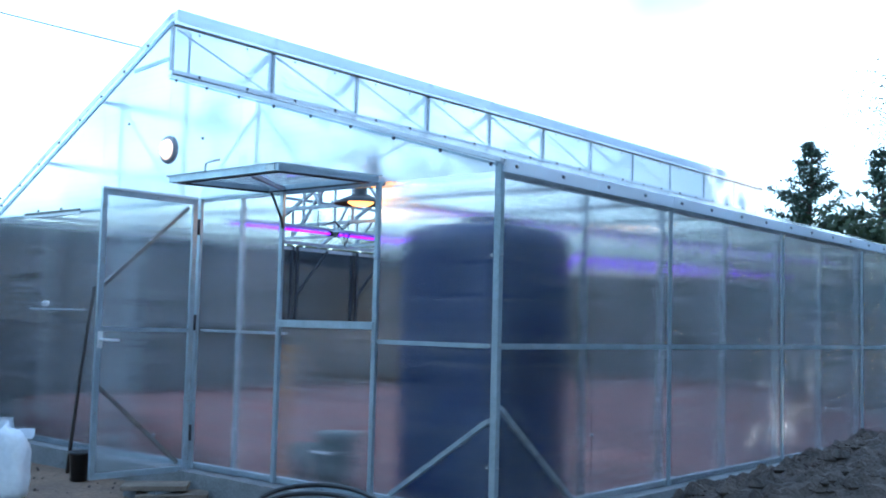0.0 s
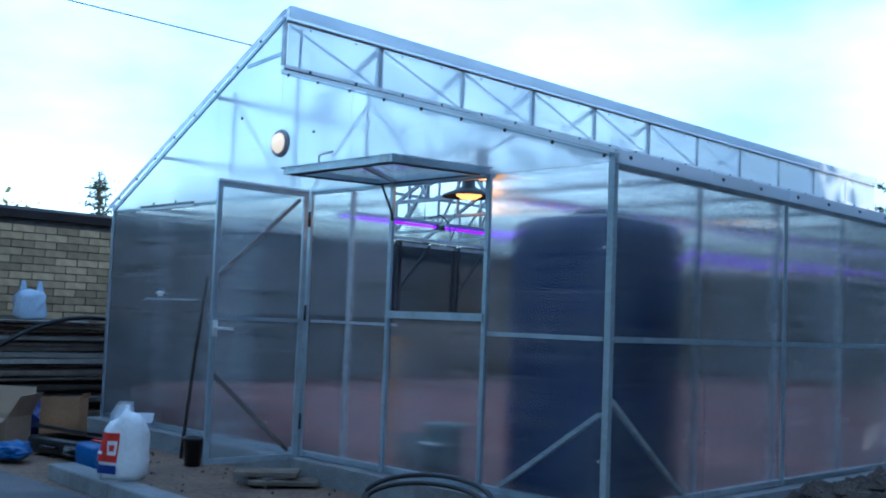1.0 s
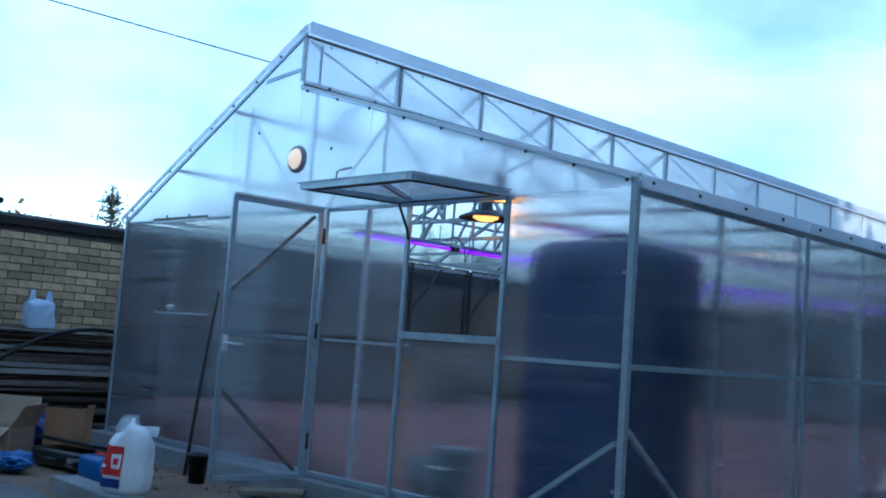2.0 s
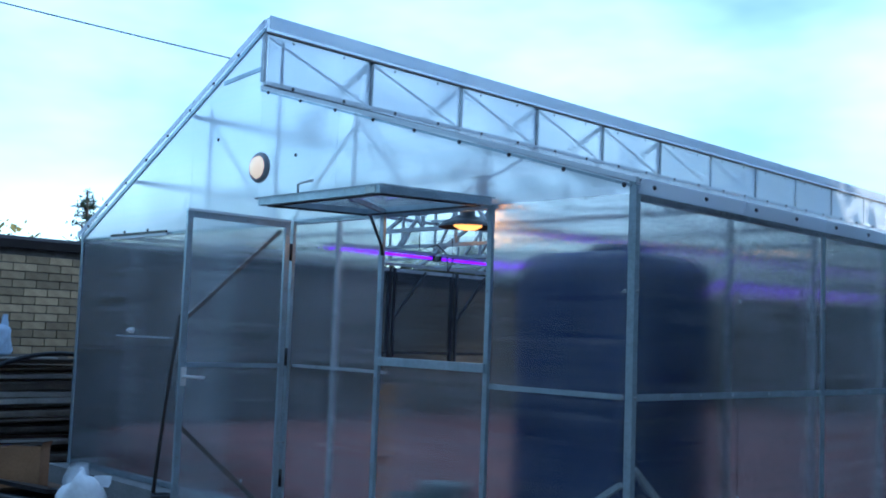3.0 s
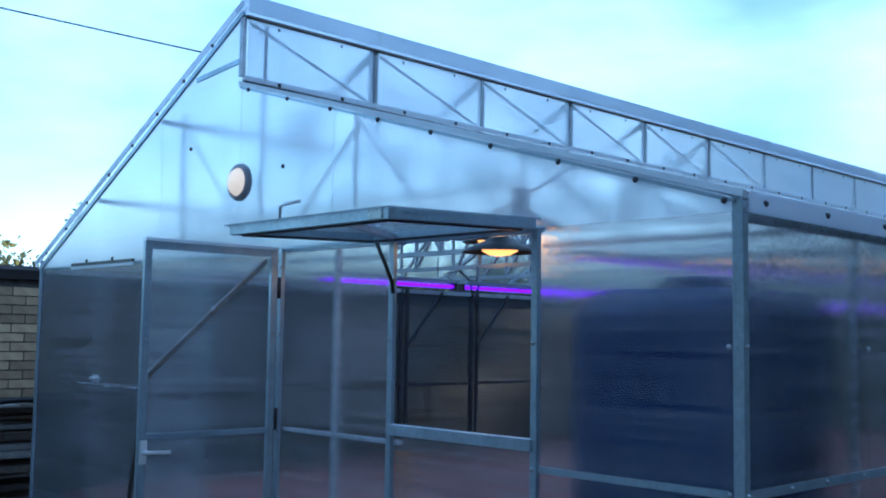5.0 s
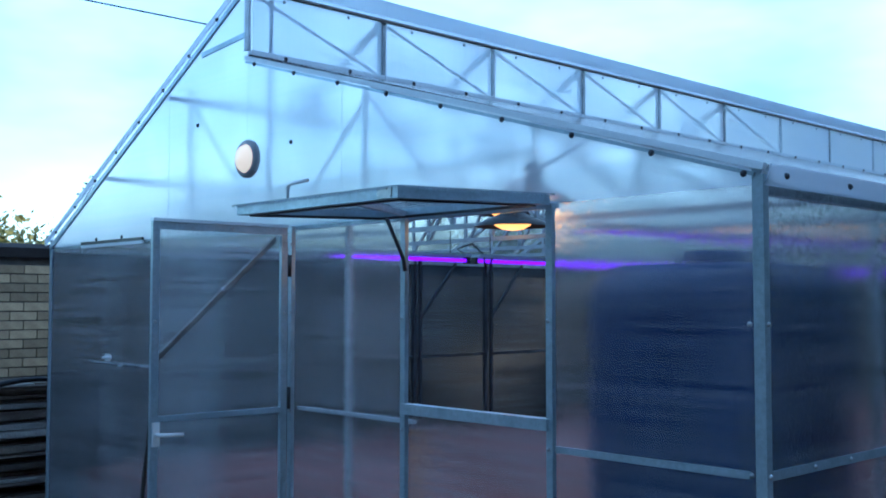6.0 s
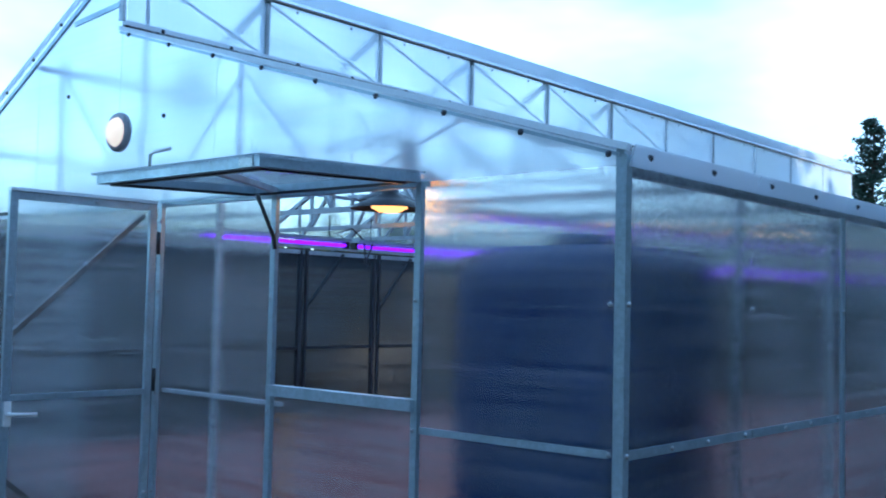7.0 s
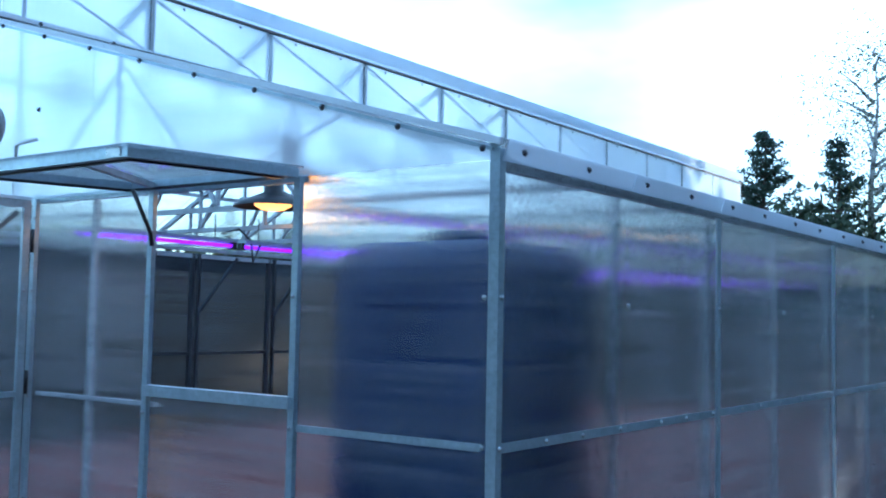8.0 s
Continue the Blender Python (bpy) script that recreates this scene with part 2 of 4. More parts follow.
M_YELLOW = mat("yellow_leaves", (0.26, 0.22, 0.055), 0.7, 0, 0.4, 0.8, 25, 0, tint=(0.10, 0.12, 0.03))
M_DARKLEAF = mat("dark_leaves", (0.05, 0.07, 0.03), 0.7, 0, 0.4, 1.0, 25, 0)
M_NET = mat("green_screen_net", (0.012, 0.10, 0.075), 0.8, 0, 0.25, 2, 80, 0.2, 0.004)
M_PURPLE = glow_mat("violet_led", (0.28, 0.012, 1.0), 1.15)
M_PURPLE_DIM = glow_mat("violet_led_dim", (0.34, 0.02, 1.0), 0.20)
M_WARM = glow_mat("warm_bulb", (1.0, 0.36, 0.06), 1.7)
M_DOME = glow_mat("lit_diffuser", (1.0, 0.68, 0.44), 0.52)

# ---- building helpers ----


def mesh_of(name, bm, material, smooth=False):
    me = bpy.data.meshes.new(name)
    bmesh.ops.recalc_face_normals(bm, faces=bm.faces)
    bm.to_mesh(me)
    bm.free()
    me.materials.append(material)
    if smooth:
        for f in me.polygons:
            f.use_smooth = True
    return me


def part(name, bm, material, parent=None, label="", smooth=False):
    """Links a bmesh as one mesh object under a thing or a part."""
    ob = new(name, mesh_of(name, bm, material, smooth))
    ob.parent = parent
    if label:
        tagged(ob, label)
    return ob


def thing(name, label, category, at=(0, 0, 0), group="", kind=""):
    return tagged_at(new(name), label, category, at, group, kind)


def tagged_at(ob, label, category, at, group="", kind=""):
    ob.location = at
    return tagged(ob, label, category, group, kind)


def box(a, b, bm=None, bevel=0.0):
    bm = bm or bmesh.new()
    vs = bmesh.ops.create_cube(bm, size=1)["verts"]
    for v in vs:
        v.co = Vector([(p + q) / 2 + c * (q - p) for p, q, c in zip(a, b, v.co)])
    if bevel:
        es = list({e for v in vs for e in v.link_edges})
        bmesh.ops.bevel(bm, geom=es, offset=bevel, segments=2, affect="EDGES", profile=0.5)
    return bm


def beam(p, q, w=0.04, h=None, bm=None, up=(0, 0, 1)):
    """A square bar from p to q, w wide and h deep."""
    bm = bm or bmesh.new()
    h = h or w
    p, q, up = Vector(p), Vector(q), Vector(up)
    d = (q - p).normalized()
    if abs(d.dot(up)) > 0.98:
        up = Vector((0, 1, 0))
    s = d.cross(up).normalized() * w / 2
    u = s.cross(d).normalized() * h / 2
    vs = [bm.verts.new(e + i * s + j * u) for e in (p, q) for i, j in ((-1, -1), (1, -1), (1, 1), (-1, 1))]
    for f in ((0, 1, 2, 3), (7, 6, 5, 4), (0, 4, 5, 1), (1, 5, 6, 2), (2, 6, 7, 3), (3, 7, 4, 0)):
        bm.faces.new([vs[i] for i in f])
    return bm


def rod(points, r, bm=None, n=8, taper=None):
    """A round bar along points."""
    bm = bm or bmesh.new()
    pts = [Vector(p) for p in points]
    rings = []
    for i, p in enumerate(pts):
        d = (pts[min(i + 1, len(pts) - 1)] - pts[max(i - 1, 0)]).normalized()
        a = d.cross(Vector((0.31, 0.17, 0.93)))
        if a.length < 1e-3:
            a = d.cross(Vector((1, 0, 0)))
        a.normalize()
        b = d.cross(a)
        k = r if taper is None else r + (taper - r) * i / (len(pts) - 1)
        rings.append([bm.verts.new(p + k * (math.cos(2 * math.pi * j / n) * a + math.sin(2 * math.pi * j / n) * b)) for j in range(n)])
    for A, B in zip(rings, rings[1:]):
        for j in range(n):
            bm.faces.new((A[j], A[(j + 1) % n], B[(j + 1) % n], B[j]))
    bm.faces.new(rings[0])
    bm.faces.new(rings[-1][::-1])
    return bm


def slab(poly, thick, bm=None):
    """A flat sheet: the polygon's corners, and the vector through its thickness."""
    bm = bm or bmesh.new()
    t = Vector(thick)
    A = [bm.verts.new(Vector(p)) for p in poly]
    B = [bm.verts.new(Vector(p) + t) for p in poly]
    n = len(poly)
    bm.faces.new(A)
    bm.faces.new(B[::-1])
    for i in range(n):
        bm.faces.new((A[i], B[i], B[(i + 1) % n], A[(i + 1) % n]))
    return bm


def lathe(profile, n=24, bm=None, centre=(0, 0, 0)):
    """Turns (radius, z) pairs round the upright through centre."""
    bm = bm or bmesh.new()
    c = Vector(centre)
    rings = [[bm.verts.new(c + Vector((r * math.cos(2 * math.pi * j / n), r * math.sin(2 * math.pi * j / n), z))) for j in range(n)] for r, z in profile]
    for A, B in zip(rings, rings[1:]):
        for j in range(n):
            bm.faces.new((A[j], A[(j + 1) % n], B[(j + 1) % n], B[j]))
    return bm

# ---- ground and setting ----
W, LEN, EAVE, XR, ZR, ZC, ZB, BAY = 6.15, 11.55, 2.27, -3.36, 3.72, 3.25, 0.15, 1.05


def ground_sheet():
    bm = bmesh.new()
    xs = [-400, -120, -60, -30] + [-14 + i * 0.7 for i in range(41)] + [30, 60, 120, 400]
    rows = []
    for y in [-400, -120, -60, -25] + [-11 + i * 0.7 for i in range(50)] + [40, 70, 140, 400]:
        rows.append([bm.verts.new((x, y, 0.02 * noise.noise((x * 0.9, y * 0.9, 0)) - 0.01)) for x in xs])
    for A, B in zip(rows, rows[1:]):
        for i in range(len(xs) - 1):
            bm.faces.new((A[i], A[i + 1], B[i + 1], B[i]))
    return bm


tagged(part("ground", ground_sheet(), M_DIRT, smooth=True), "bare packed brown earth yard around the greenhouse", "ground", kind="structure")
tagged(part("floor", slab([(-W + 0.1, 0.1, 0.10), (-0.1, 0.1, 0.10), (-0.1, LEN - 0.1, 0.10), (-W + 0.1, LEN - 0.1, 0.10)], (0, 0, -0.08)), M_BED),
       "red-brown bare soil floor inside the greenhouse", "floor", kind="structure")


def raised_bed():
    bm = bmesh.new()
    rows = []
    for j in range(45):
        y = 0.35 + 11.0 * j / 44
        rows.append([bm.verts.new((-6.05 + 3.3 * i / 16, y, 0.102 + 0.40 * (1 - max(0, (i - 9) / 7)) * (0.9 + 0.2 * noise.noise((i * 0.5, y * 1.5, 0)) + 0.12 * noise.noise((i * 1.7, y * 5, 4))))) for i in range(17)])
    for A, B in zip(rows, rows[1:]):
        for i in range(16):
            bm.faces.new((A[i], A[i + 1], B[i + 1], B[i]))
    for strip in (rows[0], rows[-1]):
        low = [bm.verts.new((v.co.x, v.co.y, 0.09)) for v in strip]
        for i in range(16):
            bm.faces.new((strip[i], strip[i + 1], low[i + 1], low[i]))
    return bm


tagged(part("soil_bed", raised_bed(), M_BED, smooth=True), "raised bed of red-brown soil along the greenhouse wall", "soil", kind="structure")


def uneven(x, y):
    rise = min(1, max(0, (y - 0.2) / 4.0))
    base = 0.05 + 0.36 * rise * rise * (3 - 2 * rise)
    edge = min(1, max(0, (x - 0.09) / 0.8))
    h = base * (0.30 + 0.70 * edge) + 0.10 * edge * noise.noise((x * 1.1, y * 1.1, 3)) + 0.09 * noise.noise((x * 3.7, y * 3.7, 5)) + 0.065 * noise.noise((x * 9, y * 9, 1)) + 0.045 * noise.noise((x * 19, y * 19, 2))
    out = min(1, max(0, (9.0 - x) / 2.0)) * min(1, max(0, (y + 1.2) / 1.2))
    return -0.05 + (h + 0.05) * out


def soil_heap():
    nx, ny = 120, 210
    xs = [0.085 + 9.0 * (i / nx) ** 1.5 for i in range(nx + 1)]
    ys = [-1.2 + 17.0 * (j / ny) for j in range(ny + 1)]
    verts = [(x, y, uneven(x, y)) for y in ys for x in xs]
    k = nx + 1
    faces = [(j * k + i, j * k + i + 1, (j + 1) * k + i + 1, (j + 1) * k + i) for j in range(ny) for i in range(nx)]
    me = bpy.data.meshes.new("soil_heap")
    me.from_pydata(verts, [], faces)
    me.materials.append(M_SOIL)
    return new("soil_heap", me)


tagged(soil_heap(), "dark dug-over clumpy soil along the greenhouse side", "soil", kind="stuff")


def clods(name, count, seed, x0, xw, y0, yw, r0, r1, flat=False):
    rnd = random.Random(seed)
    verts, faces = [], []
    for _ in range(count):
        x, y = x0 + xw * rnd.random() ** 1.6, y0 + yw * rnd.random()
        r = rnd.uniform(r0, r1)
        z = 0.0 if flat else uneven(x, y)
        b = len(verts)
        for d in ((1, 0, 0), (-1, 0, 0), (0, 1, 0), (0, -1, 0), (0, 0, 1), (0, 0, -1), (0.6, 0.6, 0.5), (-0.6, 0.5, 0.6)):
            k = r * rnd.uniform(0.7, 1.25)
            verts.append((x + d[0] * k, y + d[1] * k, z + d[2] * k * 0.8))
        faces += [(b + i, b + j, b + m) for i, j, m in ((0, 2, 6), (2, 4, 6), (4, 0, 6), (1, 7, 2), (2, 7, 4), (4, 7, 1), (1, 3, 4), (3, 0, 4), (0, 5, 2), (2, 5, 1), (1, 5, 3), (3, 5, 0))]
    me = bpy.data.meshes.new(name)
    me.from_pydata(verts, [], faces)
    me.materials.append(M_SOIL)
    return new(name, me)


tagged(clods("rubble", 140, 8, -6.4, 6.6, -1.25, 1.1, 0.005, 0.017, True), "small lumps of earth and stone before the footing", "rubble", kind="stuff")
tagged(clods("soil_clods", 4200, 4, 0.16, 3.2, 0.2, 12.5, 0.02, 0.085), "loose dark clods of dug soil", "soil", kind="stuff")

# grey paving before the kerb
tagged(part("pavement", slab([(-14, -7.5, 0.012), (-1.0, -7.5, 0.012), (-1.0, -1.73, 0.012), (-14, -1.98, 0.012)], (0, 0, -0.05)), M_PAVE),
       "dusty grey concrete paving beside the kerb", "pavement", kind="structure")


# ---- greenhouse ----
house = thing("greenhouse", "long polycarbonate greenhouse on a galvanised steel frame", "greenhouse")


def roof_z(x):
    return EAVE + (ZC - EAVE) * (-x / -XR) if x >= XR else EAVE + (ZR - EAVE) * (x + W) / (XR + W)


fy = 0.008  # sheet thickness
JAMB_R, JAMB_L, DOOR_H, DOOR_L, LW_R, LW_L = -0.987, -1.928, -2.88, -3.72, -4.66, -5.56


def front_sheet(x0, x1, z0, z1):
    part("panel", slab([(x0 + 0.003, 0, z0), (x1 - 0.003, 0, z0), (x1 - 0.003, 0, z1), (x0 + 0.003, 0, z1)], (0, fy, 0)), M_SHEET, house).visible_shadow = False


TOP = 2.2
part("panel", slab([(JAMB_R + 0.0005, 0, ZB), (-0.013, 0, ZB), (-0.013, 0, TOP), (JAMB_R + 0.0005, 0, TOP)], (0, fy, 0)), M_SHEET, house).visible_shadow = False
front_sheet(JAMB_L, JAMB_R, ZB, 1.27)
front_sheet(DOOR_H, JAMB_L, ZB, TOP)
front_sheet(LW_R, DOOR_L, ZB, TOP)
front_sheet(LW_L, LW_R, ZB, 1.33)
front_sheet(LW_L, LW_R, 1.34, TOP - 0.02)
front_sheet(-W + 0.01, LW_L, ZB, TOP)
# gable strips take the brighter sheet copy above TOP
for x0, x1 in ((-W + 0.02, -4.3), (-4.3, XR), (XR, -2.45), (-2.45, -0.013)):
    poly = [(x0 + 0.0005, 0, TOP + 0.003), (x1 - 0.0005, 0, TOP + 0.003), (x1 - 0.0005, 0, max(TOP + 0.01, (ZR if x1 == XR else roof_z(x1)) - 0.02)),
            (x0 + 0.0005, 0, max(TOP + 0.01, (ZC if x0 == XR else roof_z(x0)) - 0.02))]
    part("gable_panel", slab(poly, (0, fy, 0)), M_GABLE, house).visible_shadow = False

# bars of the front
FY = -0.012


def front_bar(name, x0, z0, x1, z1, w=0.045, y=0.028, d=0.036, m=None):
    part(name, beam((x0, y, z0), (x1, y, z1), w, d, up=(0, 1, 0)), m or M_STEEL, house)


for x in (JAMB_R, JAMB_L, DOOR_H, DOOR_L):
    front_bar("post", x, ZB, x, TOP, 0.034, FY, 0.024)
for x in (-0.017, -W + 0.017):
    front_bar("corner_post", x, ZB, x, roof_z(x) - 0.01, 0.034, -0.004, 0.012)
for x in (-2.45, LW_R, LW_L):
    front_bar("post", x, ZB, x, TOP, 0.028 if x > -3 else 0.018, 0.06 if x > -3 else 0.30, 0.03, M_STEEL_IN)
# gable bars are steel; the white base puts sky light into their colour
for x in (-2.45, XR, -4.3):
    front_bar("gable_post", x, TOP, x, (ZR - 0.1 if x == XR else roof_z(x) - 0.03), 0.015, 0.16, 0.02, M_WHITE)
front_bar("sill", JAMB_L, 1.262, JAMB_R, 1.262, 0.05, -0.016, 0.05)
front_bar("rail", JAMB_R, 1.16, -0.06, 1.16, 0.028, -0.004, 0.012)
front_bar("rail", DOOR_H, 1.19, JAMB_L, 1.19, 0.02, 0.055, 0.03, M_STEEL_IN)
front_bar("rail", LW_L, 1.335, LW_R, 1.335, 0.012, 0.10, 0.03, M_STEEL_IN)
front_bar("lintel", DOOR_L, TOP, JAMB_R, TOP, 0.035, 0.030, 0.036)
front_bar("lintel", -W + 0.06, TOP, DOOR_L, TOP, 0.03, 0.032, 0.03)
front_bar("base_rail", -W + 0.02, ZB + 0.02, -0.02, ZB + 0.02, 0.04, 0.03, 0.04)
front_bar("brace", -0.07, 0.72, -0.84, ZB + 0.05, 0.028)
# gable braces: white again in place of steel lit through the sheet
front_bar("brace", -2.45, 2.9, -3.2, TOP, 0.010, 0.18, 0.015, M_WHITE)
front_bar("brace", -2.45, 2.9, -1.75, TOP, 0.010, 0.18, 0.015, M_WHITE)
front_bar("brace", -4.3, 3.1, -3.42, TOP, 0.010, 0.18, 0.015, M_WHITE)
front_bar("brace", -0.9, 2.5, -1.75, TOP, 0.010, 0.18, 0.015, M_WHITE)
front_bar("tie_bar", XR - 0.02, 3.38, XR - 0.52, 3.34, 0.03, -0.006, 0.012)
front_bar("flashing", LW_L - 0.02, TOP + 0.012, LW_R + 0.03, TOP + 0.012, 0.02, -0.008, 0.016, M_BLACK)
front_bar("flashing", LW_L - 0.02, TOP - 0.012, LW_R + 0.03, TOP - 0.012, 0.02, -0.008, 0.016, M_WHITE)

# verge bars along the gable's edges
part("verge", beam((-W - 0.06, -0.02, roof_z(-W) - 0.03), (XR + 0.02, -0.02, ZR + 0.012), 0.04, 0.012, up=(0, 1, 0)), M_CLER, house).visible_shadow = False
part("verge_bar", beam((-W, -0.004, roof_z(-W) - 0.07), (XR, -0.004, ZR - 0.045), 0.03, 0.02, up=(0, 1, 0)), M_STEEL, house)
part("verge", beam((XR, -0.014, ZC - 0.016), (0.02, -0.014, EAVE - 0.006), 0.026, 0.026, up=(0, 1, 0)), M_WHITE, house)
part("verge_bar", beam((XR, -0.010, ZC - 0.040), (-0.02, -0.010, EAVE - 0.030), 0.014, 0.02, up=(0, 1, 0)), M_STEEL, house)

# long sides, roofs and clerestory
nb = 11
SH = Vector((0.006, 0, 0))
for k in range(nb):
    y0, y1 = k * BAY + 0.003, (k + 1) * BAY - 0.003
    pieces = (
        ("panel", [(-fy, y0, ZB), (-fy, y1, ZB), (-fy, y1, EAVE - 0.05), (-fy, y0, EAVE - 0.05)], (fy, 0, 0), M_SHEET),
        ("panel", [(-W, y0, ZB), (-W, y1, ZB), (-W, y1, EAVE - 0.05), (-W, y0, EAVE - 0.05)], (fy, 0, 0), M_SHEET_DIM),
        ("clerestory_panel", [(XR, y0 + 0.02, ZC + 0.03), (XR, y1 - 0.02, ZC + 0.03), (XR, y1 - 0.02, ZR - 0.06), (XR, y0 + 0.02, ZR - 0.06)], (fy, 0, 0), M_CLER),
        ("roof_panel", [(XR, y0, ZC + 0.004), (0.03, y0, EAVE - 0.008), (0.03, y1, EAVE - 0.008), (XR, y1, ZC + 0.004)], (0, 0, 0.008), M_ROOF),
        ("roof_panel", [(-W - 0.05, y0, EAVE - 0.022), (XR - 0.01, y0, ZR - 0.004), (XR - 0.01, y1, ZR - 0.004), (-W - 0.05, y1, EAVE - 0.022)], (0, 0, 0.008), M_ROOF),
    )
    for nm, poly, th, m in pieces:
        part(nm, slab(poly, th), m, house).visible_shadow = False
    part("flashing", slab([(0.010, y0, EAVE - 0.072), (0.010, y1, EAVE - 0.072), (0.034, y1, EAVE + 0.005), (0.034, y0, EAVE + 0.005)], (0.006, 0, 0)), M_CLER, house).visible_shadow = False
    part("rail", box((0.001, y0, 1.143), (0.006, y1, 1.178)), M_STEEL, house)
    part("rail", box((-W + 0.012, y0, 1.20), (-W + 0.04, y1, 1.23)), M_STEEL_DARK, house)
    # steel brace, painted white to look lit from behind
    part("clerestory_brace", beam((XR - 0.02, y0 + 0.05, ZR - 0.09), (XR - 0.02, y1 - 0.05, ZC + 0.05), 0.012), M_WHITE, house)
    part("clerestory_rail", box((XR - 0.005, y0, ZC + 0.004), (XR + 0.03, y1, ZC + 0.032)), M_WHITE, house)
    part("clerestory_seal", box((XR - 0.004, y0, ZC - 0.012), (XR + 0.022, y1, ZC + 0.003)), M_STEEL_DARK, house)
    part("ridge_cap", slab([(XR - 0.10, y0 - 0.003, ZR - 0.02), (XR + 0.05, y0 - 0.003, ZR + 0.045), (XR + 0.05, y1 + 0.003, ZR + 0.045), (XR - 0.10, y1 + 0.003, ZR - 0.02)], (0, 0, 0.012)), M_CLER, house).visible_shadow = False
    part("ridge_cap_face", box((XR + 0.04, y0 - 0.003, ZR - 0.045), (XR + 0.052, y1 + 0.003, ZR + 0.05)), M_CLER, house).visible_shadow = False
    part("ridge_rail", box((XR - 0.01, y0, ZR - 0.075), (XR + 0.034, y1, ZR - 0.062)), M_RUSTY, house)
for k in range(nb + 1):
    y = k * BAY
    if 0 < k:
        if k % 2 == 0:
            part("post", box((0.0, y - 0.022, ZB), (0.010, y + 0.022, EAVE - 0.1)), M_STEEL, house)
        part("post", box((-0.11, y - 0.015, ZB), (-0.075, y + 0.015, EAVE - 0.06)), M_STEEL_IN, house)
    else:
        part("corner_post", box((0.0, -0.010, ZB), (0.010, 0.028, EAVE - 0.03)), M_STEEL, house)
    part("clerestory_post", box((XR - 0.03, y - (0.03 if k % 2 else 0.010), ZC + 0.033), (XR - 0.002 if k % 2 else XR + 0.014, y + (0.03 if k % 2 else 0.010), ZR - 0.076)), M_WHITE if k % 2 else M_STEEL_IN, house)
    if k == nb:
        continue
    # far-wall bars use the steel copy with shade in its colour
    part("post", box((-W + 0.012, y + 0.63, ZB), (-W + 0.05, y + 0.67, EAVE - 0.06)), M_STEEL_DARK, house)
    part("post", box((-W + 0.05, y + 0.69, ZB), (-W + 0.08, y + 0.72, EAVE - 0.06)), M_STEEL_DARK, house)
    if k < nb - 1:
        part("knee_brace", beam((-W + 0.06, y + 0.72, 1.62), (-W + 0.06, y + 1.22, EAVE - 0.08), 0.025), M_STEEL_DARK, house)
part("brace", beam((-0.03, 0.07, 0.80), (-0.03, 0.86, ZB + 0.03), 0.028), M_STEEL_IN, house)
part("eave_rail", box((-0.05, 0.02, EAVE - 0.10), (-0.012, LEN, EAVE - 0.06)), M_STEEL_IN, house)
part("eave_rail", box((-W + 0.012, 0.02, EAVE - 0.10), (-W + 0.05, LEN, EAVE - 0.06)), M_STEEL_IN, house)
part("eave_rail", box((-W + 0.35, 0.08, EAVE - 0.06), (-W + 0.385, LEN - 0.05, EAVE - 0.025)), M_STEEL_IN, house)
part("base_rail", box((-0.05, 0.02, ZB), (-0.01, LEN, ZB + 0.04)), M_STEEL_IN, house)
part("base_rail", box((-W + 0.01, 0.02, ZB), (-W + 0.05, LEN, ZB + 0.04)), M_STEEL_IN, house)
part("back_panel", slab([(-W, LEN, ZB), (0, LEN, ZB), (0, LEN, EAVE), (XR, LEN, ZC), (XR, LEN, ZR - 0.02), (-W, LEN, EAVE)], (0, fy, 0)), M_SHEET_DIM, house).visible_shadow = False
for x in (-1.05, -2.1, XR, -4.2, -5.2):
    part("post", box((x - 0.02, LEN - 0.05, ZB), (x + 0.02, LEN - 0.01, roof_z(x) - 0.05)), M_STEEL_IN, house)
for x in (-1.15, -2.25, -4.4, -5.3):
    part("purlin", beam((x, 0.05, roof_z(x) - 0.03), (x, LEN, roof_z(x) - 0.03), 0.03), M_STEEL_IN, house)


def truss(y):
    t = part("truss", beam((-W + 0.06, y, 2.24), (-0.06, y, 2.24), 0.03), M_TRUSS, house)
    part("chord", beam((-W + 0.06, y, EAVE - 0.04), (XR, y, ZR - 0.07), 0.035), M_TRUSS, t)
    part("chord", beam((XR, y, ZC - 0.04), (-0.06, y, EAVE - 0.05), 0.035), M_TRUSS, t)
    part("chord", beam((-4.75, y, 2.62), (-2.0, y, 2.62), 0.03), M_TRUSS, t)
    xs = (-5.4, -4.7, -4.05, XR, -2.68, -2.0, -1.3, -0.7)
    for i, x in enumerate(xs):
        part("web", beam((x, y, 2.25), (x, y, roof_z(x) - 0.06 if x != XR else ZR - 0.1), 0.022), M_TRUSS, t)
        if i + 1 < len(xs):
            x2 = xs[i + 1]
            lo, hi = (x, x2) if i < 3 else (x2, x)
            part("web", beam((lo, y, 2.25), (hi, y, roof_z(hi) - 0.06), 0.022), M_TRUSS, t)


for k in (1, 2, 3, 4, 5, 7, 9):
    truss(k * BAY)

# screws: pale ones on the walls, dark washers along the roof's edges
pale = mesh_of("screw", lathe([(0.0001, 0.009), (0.006, 0.008), (0.010, 0.003), (0.011, 0.0)], 8), M_SCREW, True)
dark = mesh_of("screw", lathe([(0.0001, 0.012), (0.007, 0.011), (0.013, 0.003), (0.014, 0.0)], 8), M_SCREW_DARK, True)


def screw(at, out, me):
    ob = new("screw", me)
    ob.parent = house
    ob.matrix_local = Matrix.Translation(at) @ Vector(out).to_track_quat("Z", "Y").to_matrix().to_4x4()


